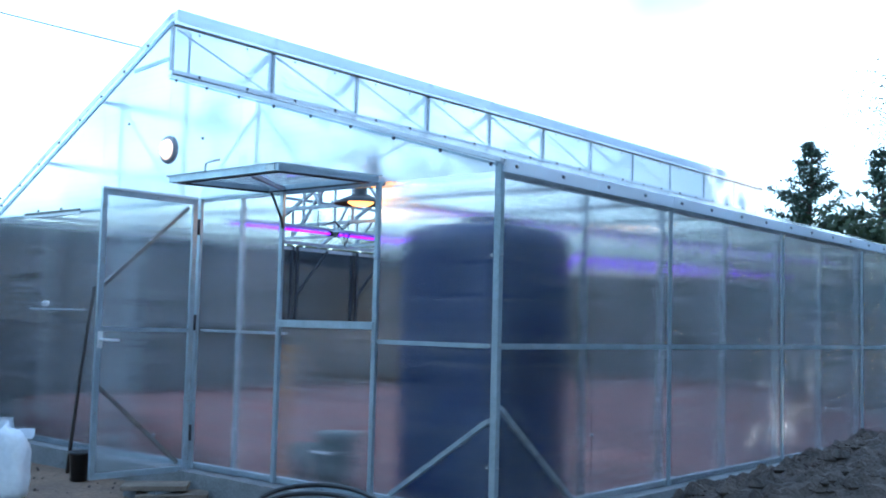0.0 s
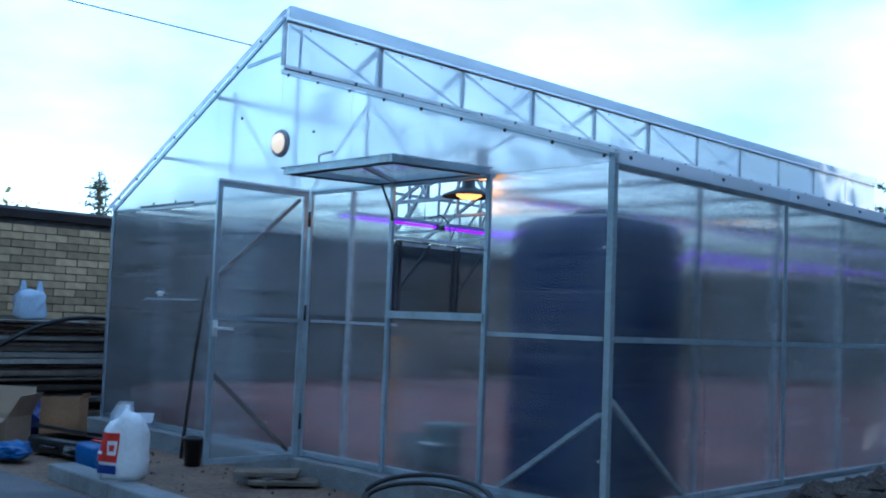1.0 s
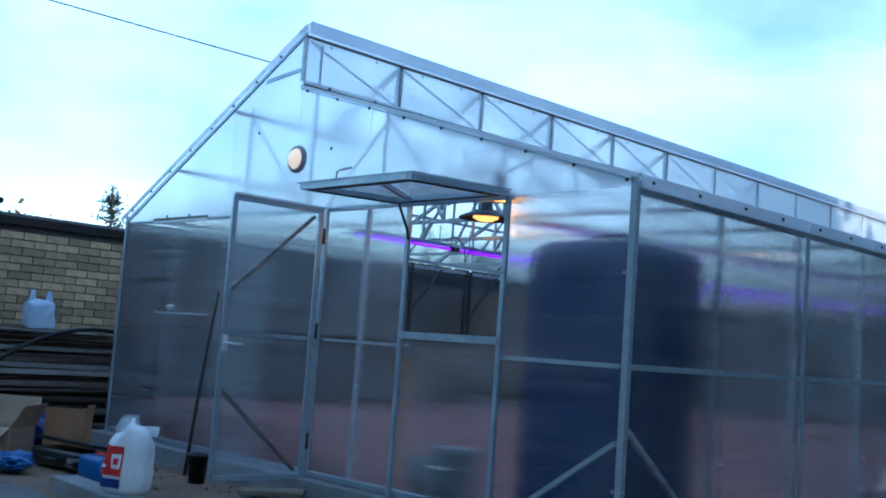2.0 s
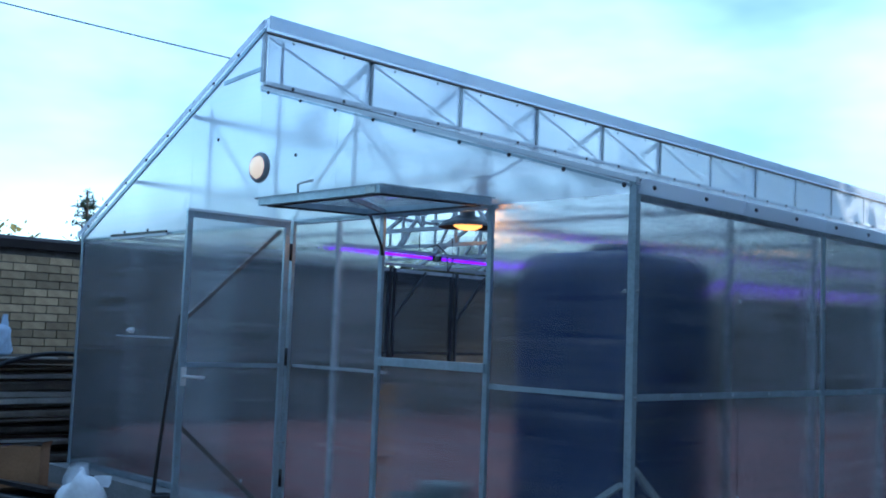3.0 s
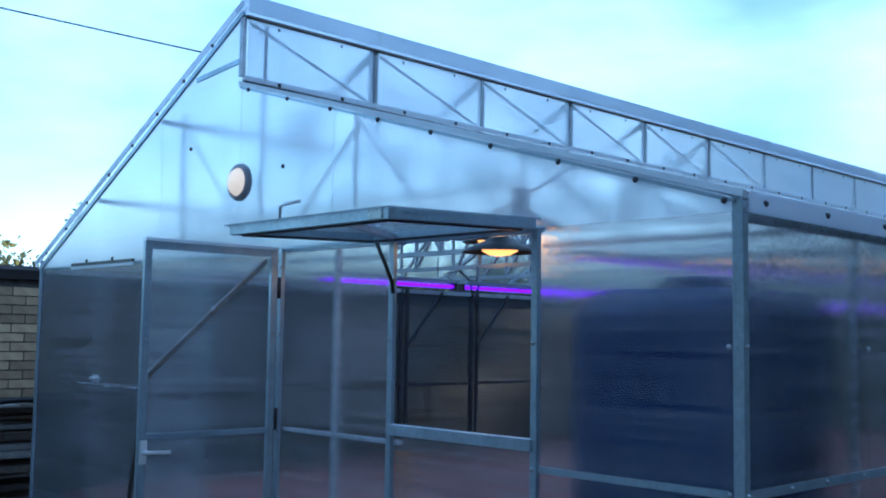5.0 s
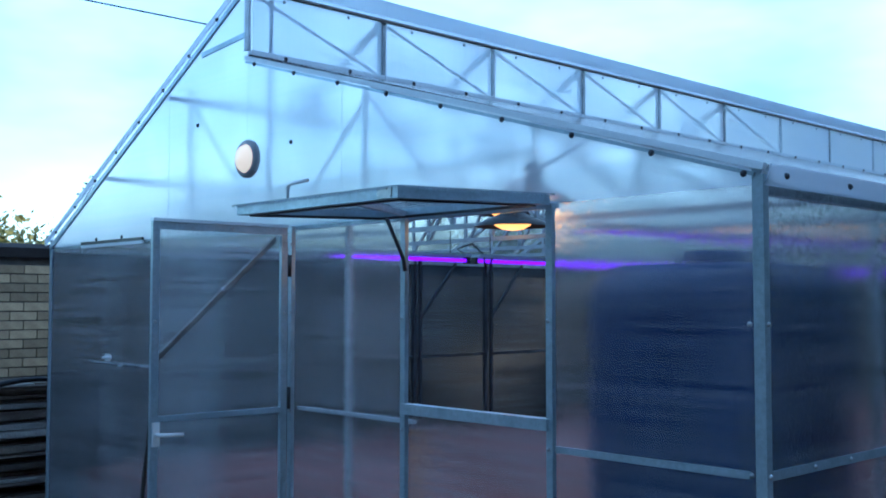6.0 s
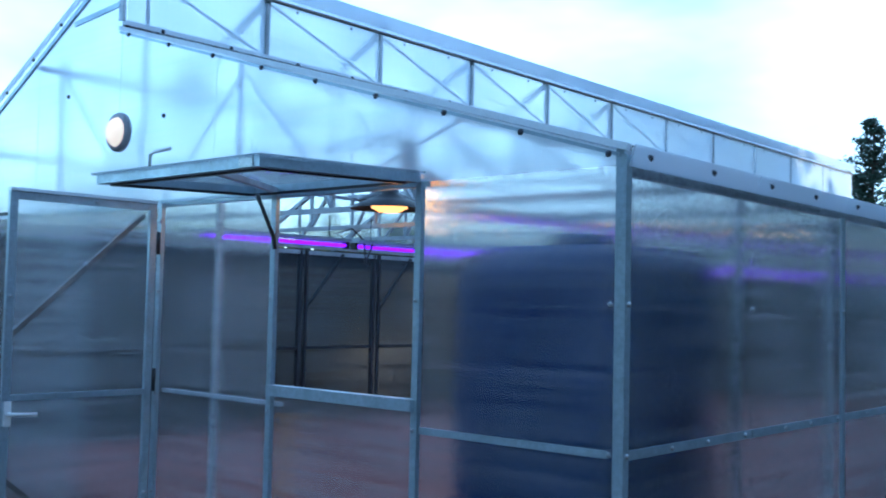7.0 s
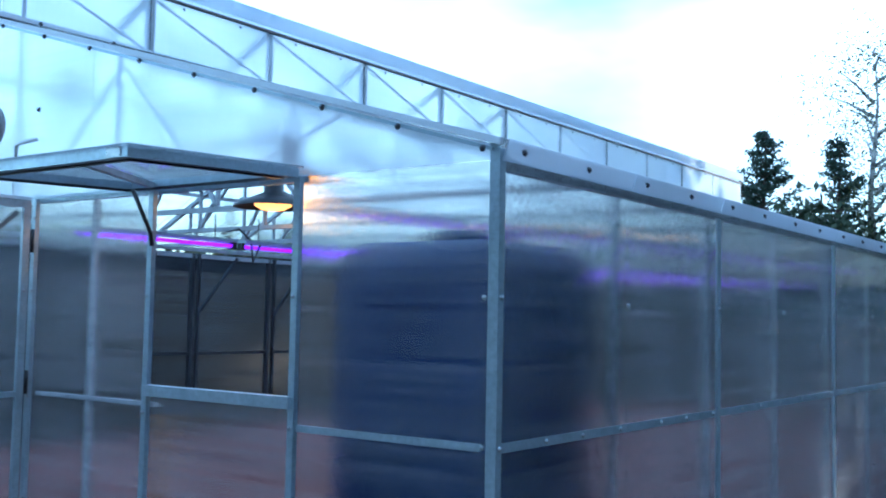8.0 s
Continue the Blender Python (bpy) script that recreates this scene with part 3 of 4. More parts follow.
for z in (0.45, 1.16, 1.70):
    screw((-0.055, -0.001, z), (0, -1, 0), pale)
    screw((0.0105, 0.014, z), (1, 0, 0), pale)
for x in (JAMB_R, JAMB_L):
    for z in (0.62, 1.16, 1.70):
        screw((x - 0.005, -0.0245, z), (0, -1, 0), pale)
for x in (DOOR_H + 0.012,):
    for z in (0.42, 0.66, 1.18, 1.72, 2.1):
        screw((x, -0.0245, z), (0, -1, 0), pale)
for k in range(1, nb):
    for z in (0.58, 1.695):
        screw((0.0105 if k % 2 == 0 else 0.001, k * BAY, z), (1, 0, 0), pale)
for k in range(nb):
    for d in (0.35, 0.64, 0.98):
        screw((0.0065, k * BAY + d, 1.16), (1, 0, 0), pale)
    for d in (0.05, 0.55):
        screw((0.042, k * BAY + d + 0.05, EAVE - 0.035), (1, 0, 0.25), dark)
        screw((XR + 0.031, k * BAY + d + 0.2, ZC + 0.014), (1, 0, 0), dark)
        screw((XR + 0.009, k * BAY + d + 0.2, ZR - 0.10), (1, 0, 0), pale)
for i in range(9):
    x = -0.06 - 0.40 * i
    screw((x, -0.021, (ZC if x <= XR else roof_z(x)) - 0.043), (0, -1, 0), dark)
for i in range(8):
    x = -5.95 + 0.33 * i
    screw((x, -0.046, roof_z(x) - 0.06), (0, -1, 0), dark)
for x, z in ((-3.93, 2.90), (-2.91, 2.68), (-5.35, 2.235), (-4.95, 2.235)):
    screw((x, -0.001, z), (0, -1, 0), dark)

# concrete footing
def footing(a, b):
    bm = box(a, b)
    bmesh.ops.subdivide_edges(bm, edges=[e for e in bm.edges if e.calc_length() > 1], cuts=60)
    for v in bm.verts:
        v.co += Vector((noise.noise(v.co * 6), noise.noise(v.co * 6 + Vector((9, 0, 0))), 0.6 * noise.noise(v.co * 5 + Vector((0, 9, 0))))) * 0.014
    return bm


part("footing", footing((-W - 0.12, -0.13, -0.05), (0.12, 0.10, ZB - 0.006)), M_CONCRETE, house, "rough grey concrete footing")
part("footing", footing((-0.14, 0.10, -0.05), (0.10, LEN + 0.1, ZB - 0.006)), M_CONCRETE, house, "rough grey concrete footing")
part("footing", footing((-W - 0.12, 0.10, -0.05), (-W + 0.12, LEN + 0.1, ZB - 0.006)), M_CONCRETE, house, "rough grey concrete footing")

# open door leaf
HG = Vector((DOOR_H - 0.02, -0.045, 0))
UD = Vector((-0.04, -0.999, 0)).normalized()
ND = Vector((-UD.y, UD.x, 0))
DW = 0.80


def leaf(u, z, n=0.0):
    return HG + UD * u + ND * n + Vector((0, 0, z))


d0, d1 = 0.135, 2.19
door = part("door", slab([leaf(0.02, d0 + 0.02), leaf(DW - 0.02, d0 + 0.02), leaf(DW - 0.02, d1 - 0.02), leaf(0.02, d1 - 0.02)], ND * 0.008), M_SHEET, house, "open polycarbonate door leaf in a steel frame")
door.visible_shadow = False


def leaf_bar(nm, u0, z0, u1, z1, w=0.04, n=0.020, t=0.022, m=None):
    return part(nm, beam(leaf(u0, z0, n), leaf(u1, z1, n), w, t, up=ND), m or M_STEEL, door)


leaf_bar("stile", 0.02, d0, 0.02, d1)
leaf_bar("stile", DW - 0.02, d0, DW - 0.02, d1)
leaf_bar("rail", 0.04, d1 - 0.02, DW - 0.04, d1 - 0.02)
leaf_bar("rail", 0.04, d0 + 0.02, DW - 0.04, d0 + 0.02)
leaf_bar("rail", 0.04, 1.19, DW - 0.04, 1.19, 0.028)
leaf_bar("brace", 0.05, d1 - 0.06, DW - 0.04, 1.48, 0.026, -0.020, m=M_RUSTY)
leaf_bar("brace", DW - 0.04, 0.80, 0.06, d0 + 0.06, 0.026, -0.020, m=M_RUSTY)
leaf_bar("drip_edge", 0.0, d1 + 0.008, DW, d1 + 0.008, 0.016, 0.02, 0.04, M_WHITE)
part("handle_plate", slab([leaf(DW - 0.045, 1.055, 0.032), leaf(DW - 0.008, 1.055, 0.032), leaf(DW - 0.008, 1.175, 0.032), leaf(DW - 0.045, 1.175, 0.032)], ND * 0.012), M_PLASTIC_W, door, "white plastic lever handle")
part("handle_lever", rod([leaf(DW - 0.026, 1.115, 0.04), leaf(DW - 0.03, 1.115, 0.075), leaf(DW - 0.07, 1.113, 0.082), leaf(DW - 0.155, 1.110, 0.080)], 0.011), M_PLASTIC_W, door, "white plastic lever handle", True)
for z in (0.42, 1.25, 1.98):
    part("hinge", rod([leaf(-0.012, z - 0.06, 0.03), leaf(-0.012, z + 0.06, 0.03)], 0.012), M_BLACK, door, "dark hinge", True)
for u, z in ((0.02, 0.66), (0.02, 1.72), (DW - 0.02, 0.60), (DW - 0.02, 1.68), (0.3, 0.42), (0.4, 1.85), (0.35, d1 - 0.02)):
    ob = new("screw", pale)
    ob.parent = door
    ob.matrix_local = Matrix.Translation(leaf(u, z, 0.0315)) @ ND.to_track_quat("Z", "Y").to_matrix().to_4x4()

# top-hung window, propped open
hx0, hx1, hz0, hz1, hy = -2.05, -0.965, 2.215, 2.185, -0.89


def flap(x, v, up=0.0):
    return Vector((x, -0.03 + (hy + 0.03) * v, hz0 + (hz1 - hz0) * v + up))


hatch = part("window_flap", slab([flap(hx0 - 0.02, 0, 0.016), flap(hx1 + 0.02, 0, 0.016), flap(hx1 + 0.02, 1.02, 0.016), flap(hx0 - 0.02, 1.02, 0.016)], (0, 0, 0.008)), M_SHEET, house,
             "top-hung window flap propped open to level")
hatch.visible_shadow = False
for a, b in ((flap(hx0, 0.98), flap(hx1, 0.98)), (flap(hx0, 0.03), flap(hx1, 0.03))):
    part("flap_rail", beam(a, b, 0.035, 0.045), M_STEEL, hatch)
for x in (hx0 + 0.018, hx1 - 0.018):
    part("flap_stile", beam(flap(x, 0.05), flap(x, 0.96), 0.036, 0.045), M_STEEL, hatch)
# black strips drawn for the shadow lines inside the flap's frame
for a_, b_ in ((flap(hx0 + 0.04, 0.945, -0.024), flap(hx1 - 0.04, 0.945, -0.024)), (flap(hx0 + 0.04, 0.07, -0.024), flap(hx1 - 0.04, 0.07, -0.024)),
               (flap(hx0 + 0.045, 0.07, -0.024), flap(hx0 + 0.045, 0.945, -0.024)), (flap(hx1 - 0.045, 0.07, -0.024), flap(hx1 - 0.045, 0.945, -0.024))):
    part("flap_shadow_line", beam(a_, b_, 0.016, 0.012), M_BLACK, hatch)
part("flap_bar", beam(flap(-1.30, 0.96, -0.008), flap(-1.86, 0.05, -0.008), 0.03, 0.025), M_STEEL_IN, hatch)
part("stay", rod([flap(-1.90, 0.14, -0.03), (JAMB_L + 0.03, -0.045, 1.99), (JAMB_L + 0.03, -0.035, 1.93)], 0.010), M_BLACK, hatch, "black gas strut", True)
part("flap_handle", rod([flap(-1.75, 0.93, 0.02), flap(-1.75, 0.93, 0.085), flap(-1.72, 0.93, 0.095), flap(-1.61, 0.93, 0.10)], 0.008), M_PLASTIC_W, hatch, "grey lever handle", True)
part("flap_bracket", box((-1.08, hy - 0.004, hz1 - 0.02), (-1.0, hy + 0.0, hz1 + 0.018)), M_SCREW, hatch)
# handle of the closed window
part("window_handle", rod([(-5.13, -0.002, 1.385), (-5.13, -0.04, 1.385), (-5.10, -0.045, 1.388), (-5.0, -0.045, 1.392)], 0.011), M_PLASTIC_W, house, "white lever handle of the closed window", True)
part("window_handle_plate", box((-5.16, -0.012, 1.36), (-5.09, 0.0, 1.41)), M_PLASTIC_W, house)

# ---- lamps ----
bulkhead = thing("wall_lamp", "round bulkhead lamp glowing on the gable", "lamp", (-3.33, -0.004, 2.625))
bm = lathe([(0.0001, 0.075), (0.045, 0.07), (0.072, 0.053), (0.085, 0.03)], 28)
bmesh.ops.rotate(bm, verts=bm.verts, cent=(0, 0, 0), matrix=Matrix.Rotation(radians(90), 3, "X"))
part("diffuser", bm, M_DOME, bulkhead, "lit warm white diffuser", True)
bm = lathe([(0.085, 0.034), (0.104, 0.034), (0.113, 0.02), (0.113, 0.0), (0.0001, 0.0)], 28)
bmesh.ops.rotate(bm, verts=bm.verts, cent=(0, 0, 0), matrix=Matrix.Rotation(radians(90), 3, "X"))
part("housing", bm, mat("lamp_housing", (0.30, 0.30, 0.32), 0.4, 0, 0.1, 20, 90, 0.05), bulkhead, "grey lamp housing", True)


def grow_light(x, y, z, length, led):
    g = thing("grow_light", "violet LED grow light tube hung under the trusses", "grow light", (x, y, z), "grow light rows")
    part("tube", rod([(0, 0, 0), (0, length, 0)], 0.012, n=10), led, g, "glowing violet tube", True)
    part("reflector", slab([(-0.05, 0, 0.022), (0.05, 0, 0.022), (0.05, length, 0.022), (-0.05, length, 0.022)], (0, 0, 0.02)), M_STEEL, g)
    for e in (-0.012, length - 0.012):
        part("end_cap", box((-0.022, e, -0.022), (0.022, e + 0.024, 0.022)), M_BLACK, g)
    for e in (0.15, length - 0.15):
        part("hanger", rod([(0, e, 0.04), (0, e, 2.24 - z)], 0.004, n=5), M_BLACK, g)
    part("cable", rod([(0.02, length, 0.03), (0.03, length - 0.12, 0.07), (0.03, length + 0.02, 0.11), (0.02, length + 0.14, 0.04), (0.02, length + 0.16, -0.10), (0.02, length + 0.22, 0.02)], 0.007, n=6), M_BLACK, g, "", True)


for k in range(7):
    grow_light(-2.92, 0.35 + 1.12 * k, 2.05, 1.05, M_PURPLE)
for k in range(6):
    grow_light(-1.55, 0.95 + 1.12 * k, 2.16, 1.05, M_PURPLE_DIM)


def heat_lamp(x, y, z):
    h = thing("heat_lamp", "black shaded heat lamp glowing warm orange", "lamp", (x, y, z), "heat lamps")
    part("shade", lathe([(0.21, 0.0), (0.205, 0.012), (0.13, 0.045), (0.05, 0.08), (0.045, 0.19), (0.0001, 0.20)], 24), M_BLACK, h, "black metal shade", True)
    part("bulb", lathe([(0.0001, -0.02), (0.06, -0.012), (0.10, 0.01), (0.075, 0.05), (0.03, 0.09)], 20), M_WARM, h, "glowing orange bulb", True)
    part("cord", rod([(0, 0, 0.2), (0, 0, roof_z(x) - z - 0.05)], 0.005, n=5), M_BLACK, h)
    ld = bpy.data.lights.new("heat_glow", "POINT")
    ld.energy, ld.color, ld.shadow_soft_size = 0.5, (1.0, 0.42, 0.10), 0.06
    lo = new("bulb_light", ld)
    lo.parent = h
    lo.location = (0, 0, -0.08)


for q in ((-3.15, 2.0, 2.40), (-1.90, 0.74, 2.185), (-1.50, 0.46, 2.275), (-2.2, 4.2, 2.36)):
    heat_lamp(*q)

# ---- things inside ----
tank = thing("water_tank", "tall dark blue plastic water tank behind the sheeting", "tank", (-0.98, 0.16, 0.10))
bm = box((0, 0, 0), (0.84, 0.86, 1.84), bevel=0.13)
part("body", bm, M_TANK, tank, smooth=True)
part("lid", lathe([(0.16, 1.83), (0.16, 1.88), (0.14, 1.90), (0.0001, 1.90)], 24, centre=(0.42, 0.43, 0)), M_TANK, tank, smooth=True)

bucket = thing("bucket", "grey-green lidded bucket standing on the soil", "bucket", (-1.72, 0.42, 0.10))
part("body", lathe([(0.0001, 0.0), (0.12, 0.0), (0.155, 0.36)], 24), M_TEAL, bucket, smooth=True)
part("lid", lathe([(0.165, 0.35), (0.165, 0.385), (0.15, 0.395), (0.0001, 0.395)], 24), M_TEAL, bucket, "", True)
part("bail", rod([(0.16 * math.cos(a), 0.03, 0.34 - 0.1 * math.sin(a)) for a in [math.pi * i / 10 for i in range(11)]], 0.004, n=5), M_STEEL, bucket)
part("rim", box((-0.10, -0.172, 0.25), (0.10, -0.160, 0.268)), M_PLASTIC_W, bucket, "white rim band")
b2 = thing("bucket", "small dark grey bucket on the soil", "bucket", (-2.12, 0.5, 0.10))
part("body", lathe([(0.0001, 0.0), (0.10, 0.0), (0.125, 0.27), (0.118, 0.27), (0.095, 0.02), (0.0001, 0.02)], 24), M_TEAL, b2, smooth=True)

stake = thing("wooden_stake", "orange-brown new timber stake standing in soil", "stake", (-2.28, 0.38, 0.08))
bm = box((-0.03, -0.02, 0), (0.03, 0.02, 1.02), bevel=0.004)
for v in bm.verts:
    v.co.x += v.co.z * 0.03
part("shaft", bm, M_STAKE, stake)

# ---- yard before the greenhouse ----
kerb = thing("kerb", "long worn concrete kerb lying on the ground", "kerb", (-3.3, -1.55, 0))
for k in range(2, 5):
    bm = box((-2.4 + k * 1.0 + 0.004, -0.10, -0.03), (-1.4 + k * 1.0 - 0.004, 0.10, 0.10), bevel=0.012)
    for v in bm.verts:
        v.co.y += -0.05 * v.co.x
    part("kerbstone", bm, M_CONCRETE, kerb)


def carrier_bag():
    g = thing("carrier_bag", "full white plastic carrier bag with red and blue print", "bag", (-2.86, -1.48, 0.098))
    bm = bmesh.new()
    n, rings = 28, []
    prof = [(0.0, 0.02), (0.0, 0.135), (0.04, 0.150), (0.12, 0.155), (0.20, 0.152), (0.28, 0.145), (0.34, 0.138), (0.385, 0.115), (0.405, 0.075), (0.41, 0.01)]
    for z, r in prof:
        ring = []
        for j in range(n):
            a = 2 * math.pi * j / n
            w = 1 + 0.10 * math.cos(4 * a - 5.6) + 0.05 * math.sin(3 * a + 7 * z) + 0.04 * math.sin(7 * a + 19 * z) + 0.12 * noise.noise((math.cos(a) * 2, math.sin(a) * 2, z * 7))
            ring.append(bm.verts.new((r * w * math.cos(a) * 0.95 + 0.03 * z, r * w * math.sin(a) * 0.75, z + (0.045 * math.sin(2 * a + 2.6) + 0.02 * math.sin(5 * a)) * (z > 0.3))))
        rings.append(ring)
    for A, B in zip(rings, rings[1:]):
        for j in range(n):
            bm.faces.new((A[j], A[(j + 1) % n], B[(j + 1) % n], B[j]))
    bm.faces.new(rings[0])
    bm.faces.new(rings[-1])
    part("sack", bm, M_BAG, g, smooth=True)
    for u, lean, high in ((-0.03, 0.0, 0.13), (0.07, 0.02, 0.06)):
        e = bmesh.new()
        rows_e = []
        for i in range(6):
            f = i / 5
            wide = 0.062 * (1 - 0.22 * f ** 2) + 0.006 * math.sin(5 * f)
            mid = Vector((0.7, 0.7, 0)) * (u + lean * f) + Vector((-0.02 * f, 0.03 * f * f, 0.36 + high * f))
            rows_e.append([e.verts.new(mid + Vector((0.7, 0.7, 0)) * wide * q + Vector((-0.7, 0.7, 0)) * (0.018 * (1 - q * q) + 0.004 * math.sin(9 * f + 3 * q))) for q in (-1, -0.5, 0, 0.5, 1)])
        for A, B in zip(rows_e, rows_e[1:]):
            for q in range(4):
                e.faces.new((A[q], A[q + 1], B[q + 1], B[q]))
        bmesh.ops.solidify(e, geom=e.faces[:], thickness=0.004)
        part("handle", e, M_BAG, g, smooth=True)

    def patch(nm, a0, a1, z0, z1, m, off):
        b = bmesh.new()
        cols = []
        for i in range(7):
            a = a0 + (a1 - a0) * i / 6
            col = []
            for k in range(5):
                z = z0 + (z1 - z0) * k / 4
                r = [prof[q][1] + (prof[q + 1][1] - prof[q][1]) * (z - prof[q][0]) / (prof[q + 1][0] - prof[q][0]) for q in range(1, 8) if prof[q][0] <= z <= prof[q + 1][0]][0]
                w = 1 + 0.10 * math.cos(4 * a - 5.6) + 0.05 * math.sin(3 * a + 7 * z) + 0.04 * math.sin(7 * a + 19 * z) + 0.12 * noise.noise((math.cos(a) * 2, math.sin(a) * 2, z * 7))
                rr = r * w + off
                col.append(b.verts.new((rr * math.cos(a) * 0.95 + 0.03 * z, rr * math.sin(a) * 0.75, z)))
            cols.append(col)
        for A, B in zip(cols, cols[1:]):
            for k in range(4):
                b.faces.new((A[k], B[k], B[k + 1], A[k + 1]))
        part(nm, b, m, g, smooth=True)

    g.scale = (1.22, 1.22, 1.03)
    d = math.radians
    patch("red_patch", d(246), d(303), 0.115, 0.30, M_RED, 0.008)
    patch("blue_band", d(246), d(303), 0.04, 0.095, M_NAVY, 0.008)
    patch("white_mark", d(279), d(299), 0.16, 0.25, M_BAG, 0.013)
    patch("white_mark", d(284), d(294), 0.185, 0.225, M_RED, 0.018)
    patch("white_mark", d(250), d(266), 0.16, 0.18, M_BAG, 0.013)


carrier_bag()


def open_carton(name, at, turn, w, d, h, m, label, flaps=True):
    g = thing(name, label, "box", at)
    g.rotation_euler = (0, 0, radians(turn))
    t = 0.006
    part("base", box((-w / 2, -d / 2, 0), (w / 2, d / 2, t)), m, g)
    for nm, a, b in (("side", (-w / 2, -d / 2, t), (w / 2, -d / 2 + t, h)), ("side", (-w / 2, d / 2 - t, t), (w / 2, d / 2, h)),
                     ("side", (-w / 2, -d / 2 + t, t), (-w / 2 + t, d / 2 - t, h)), ("side", (w / 2 - t, -d / 2 + t, t), (w / 2, d / 2 - t, h))):
        part(nm, box(a, b), m, g)
    if not flaps:
        part("flap", slab([(w / 2, -d / 2, h), (w / 2, d / 2, h), (w / 2 + 0.02, d / 2, h + 0.05), (w / 2 + 0.02, -d / 2, h + 0.05)], (-t, 0, 0)), m, g)
        return
    part("flap", slab([(-w / 2, -d / 2, h), (w / 2, -d / 2, h), (w / 2 - 0.03, -d / 2 - 0.22, h - 0.14), (-w / 2 + 0.02, -d / 2 - 0.22, h - 0.13)], (0, 0, t)), m, g)
    part("flap", slab([(w / 2, -d / 2, h), (w / 2, d / 2, h), (w / 2 + 0.10, d / 2, h + 0.2), (w / 2 + 0.12, -d / 2, h + 0.19)], (-t, 0, 0)), m, g)
    part("flap", slab([(-w / 2, d / 2, h), (w / 2, d / 2, h), (w / 2, d / 2 + 0.06, h + 0.24), (-w / 2, d / 2 + 0.05, h + 0.24)], (0, t, 0)), m, g)
    part("flap", slab([(-w / 2, -d / 2, h), (-w / 2, d / 2, h), (-w / 2 - 0.16, d / 2, h + 0.16), (-w / 2 - 0.15, -d / 2, h + 0.15)], (0, 0, t)), m, g)


open_carton("cardboard_box", (-5.60, -1.30, 0.012), 38, 0.52, 0.42, 0.25, M_CARD_PALE, "open pale cardboard box with its flaps up")
open_carton("cardboard_box", (-5.22, -0.82, 0.012), 40, 0.36, 0.16, 0.42, M_CARD, "upright brown cardboard box, empty and open", False)

g = thing("plastic_case", "black plastic case lying open on the ground", "case", (-4.72, -1.0, 0.012))
g.rotation_euler = (0, 0, radians(12))
part("body", box((-0.34, -0.16, 0), (0.34, 0.16, 0.14), bevel=0.03), M_BLACK, g, smooth=True)
part("lid", slab([(-0.34, 0.16, 0.145), (0.34, 0.16, 0.145), (0.36, -0.10, 0.185), (-0.32, -0.12, 0.205)], (0, 0, 0.03)), M_BLACK, g)
part("handle", rod([(-0.08, -0.165, 0.07), (-0.08, -0.21, 0.07), (0.08, -0.21, 0.07), (0.08, -0.165, 0.07)], 0.012), M_BLACK, g, smooth=True)

g = thing("blue_canister", "squat blue plastic canister behind the carrier bag", "canister", (-3.62, -1.27, 0.0))
part("body", box((-0.17, -0.13, 0), (0.17, 0.13, 0.235), bevel=0.035), M_BLUE, g, smooth=True)
part("cap", lathe([(0.035, 0.23), (0.035, 0.27), (0.0001, 0.275)], 16, centre=(0.09, 0, 0)), M_RED, g, "red screw cap", True)
part("strap", box((-0.12, -0.02, 0.236), (0.05, 0.02, 0.25), bevel=0.004), M_RED, g)


def crumpled(name, at, size, m, label, category, seed):
    g = thing(name, label, category, at)
    bm = bmesh.new()
    bmesh.ops.create_icosphere(bm, subdivisions=3, radius=1)
    for v in bm.verts:
        k = 1 + 0.28 * noise.noise(v.co * 1.7 + Vector((seed, 0, 0))) + 0.16 * noise.noise(v.co * 4.3 + Vector((0, seed, 0)))
        v.co = Vector((v.co.x * size[0] * k, v.co.y * size[1] * k, max(-0.0, (v.co.z * 0.5 + 0.45) * size[2] * k)))
    part("film", bm, m, g)
    return g


crumpled("blue_wrapper", (-4.62, -1.52, 0.012), (0.20, 0.15, 0.15), M_BLUE, "crumpled bright blue plastic wrapper", "packaging", 3.1)
crumpled("black_film", (-4.38, -1.02, 0.012), (0.22, 0.16, 0.12), M_BLACK, "crumpled black plastic film", "packaging", 5.7)
crumpled("navy_tarpaulin", (-5.85, -0.82, 0.012), (0.30, 0.2, 0.36), M_NAVY, "bundled dark navy tarpaulin", "tarpaulin", 8.3)

sack = thing("plastic_sack", "pale blue plastic sack on the lumber stack", "bag", (-7.38, -0.26, 1.07))
bm = box((-0.12, -0.14, 0), (0.12, 0.14, 0.32), bevel=0.06)
bmesh.ops.subdivide_edges(bm, edges=bm.edges[:], cuts=2)
for v in bm.verts:
    v.co += Vector((1, 1, 0.4)) * 0.05 * noise.noise(v.co * 7)
part("film", bm, M_SACK, sack, smooth=True)
for s in (-0.09, 0.09):
    part("ear", slab([(0, s - 0.04, 0.30), (0, s + 0.04, 0.30), (0, s + 0.02, 0.42), (0, s - 0.02, 0.42)], (0.02, 0, 0)), M_SACK, sack)

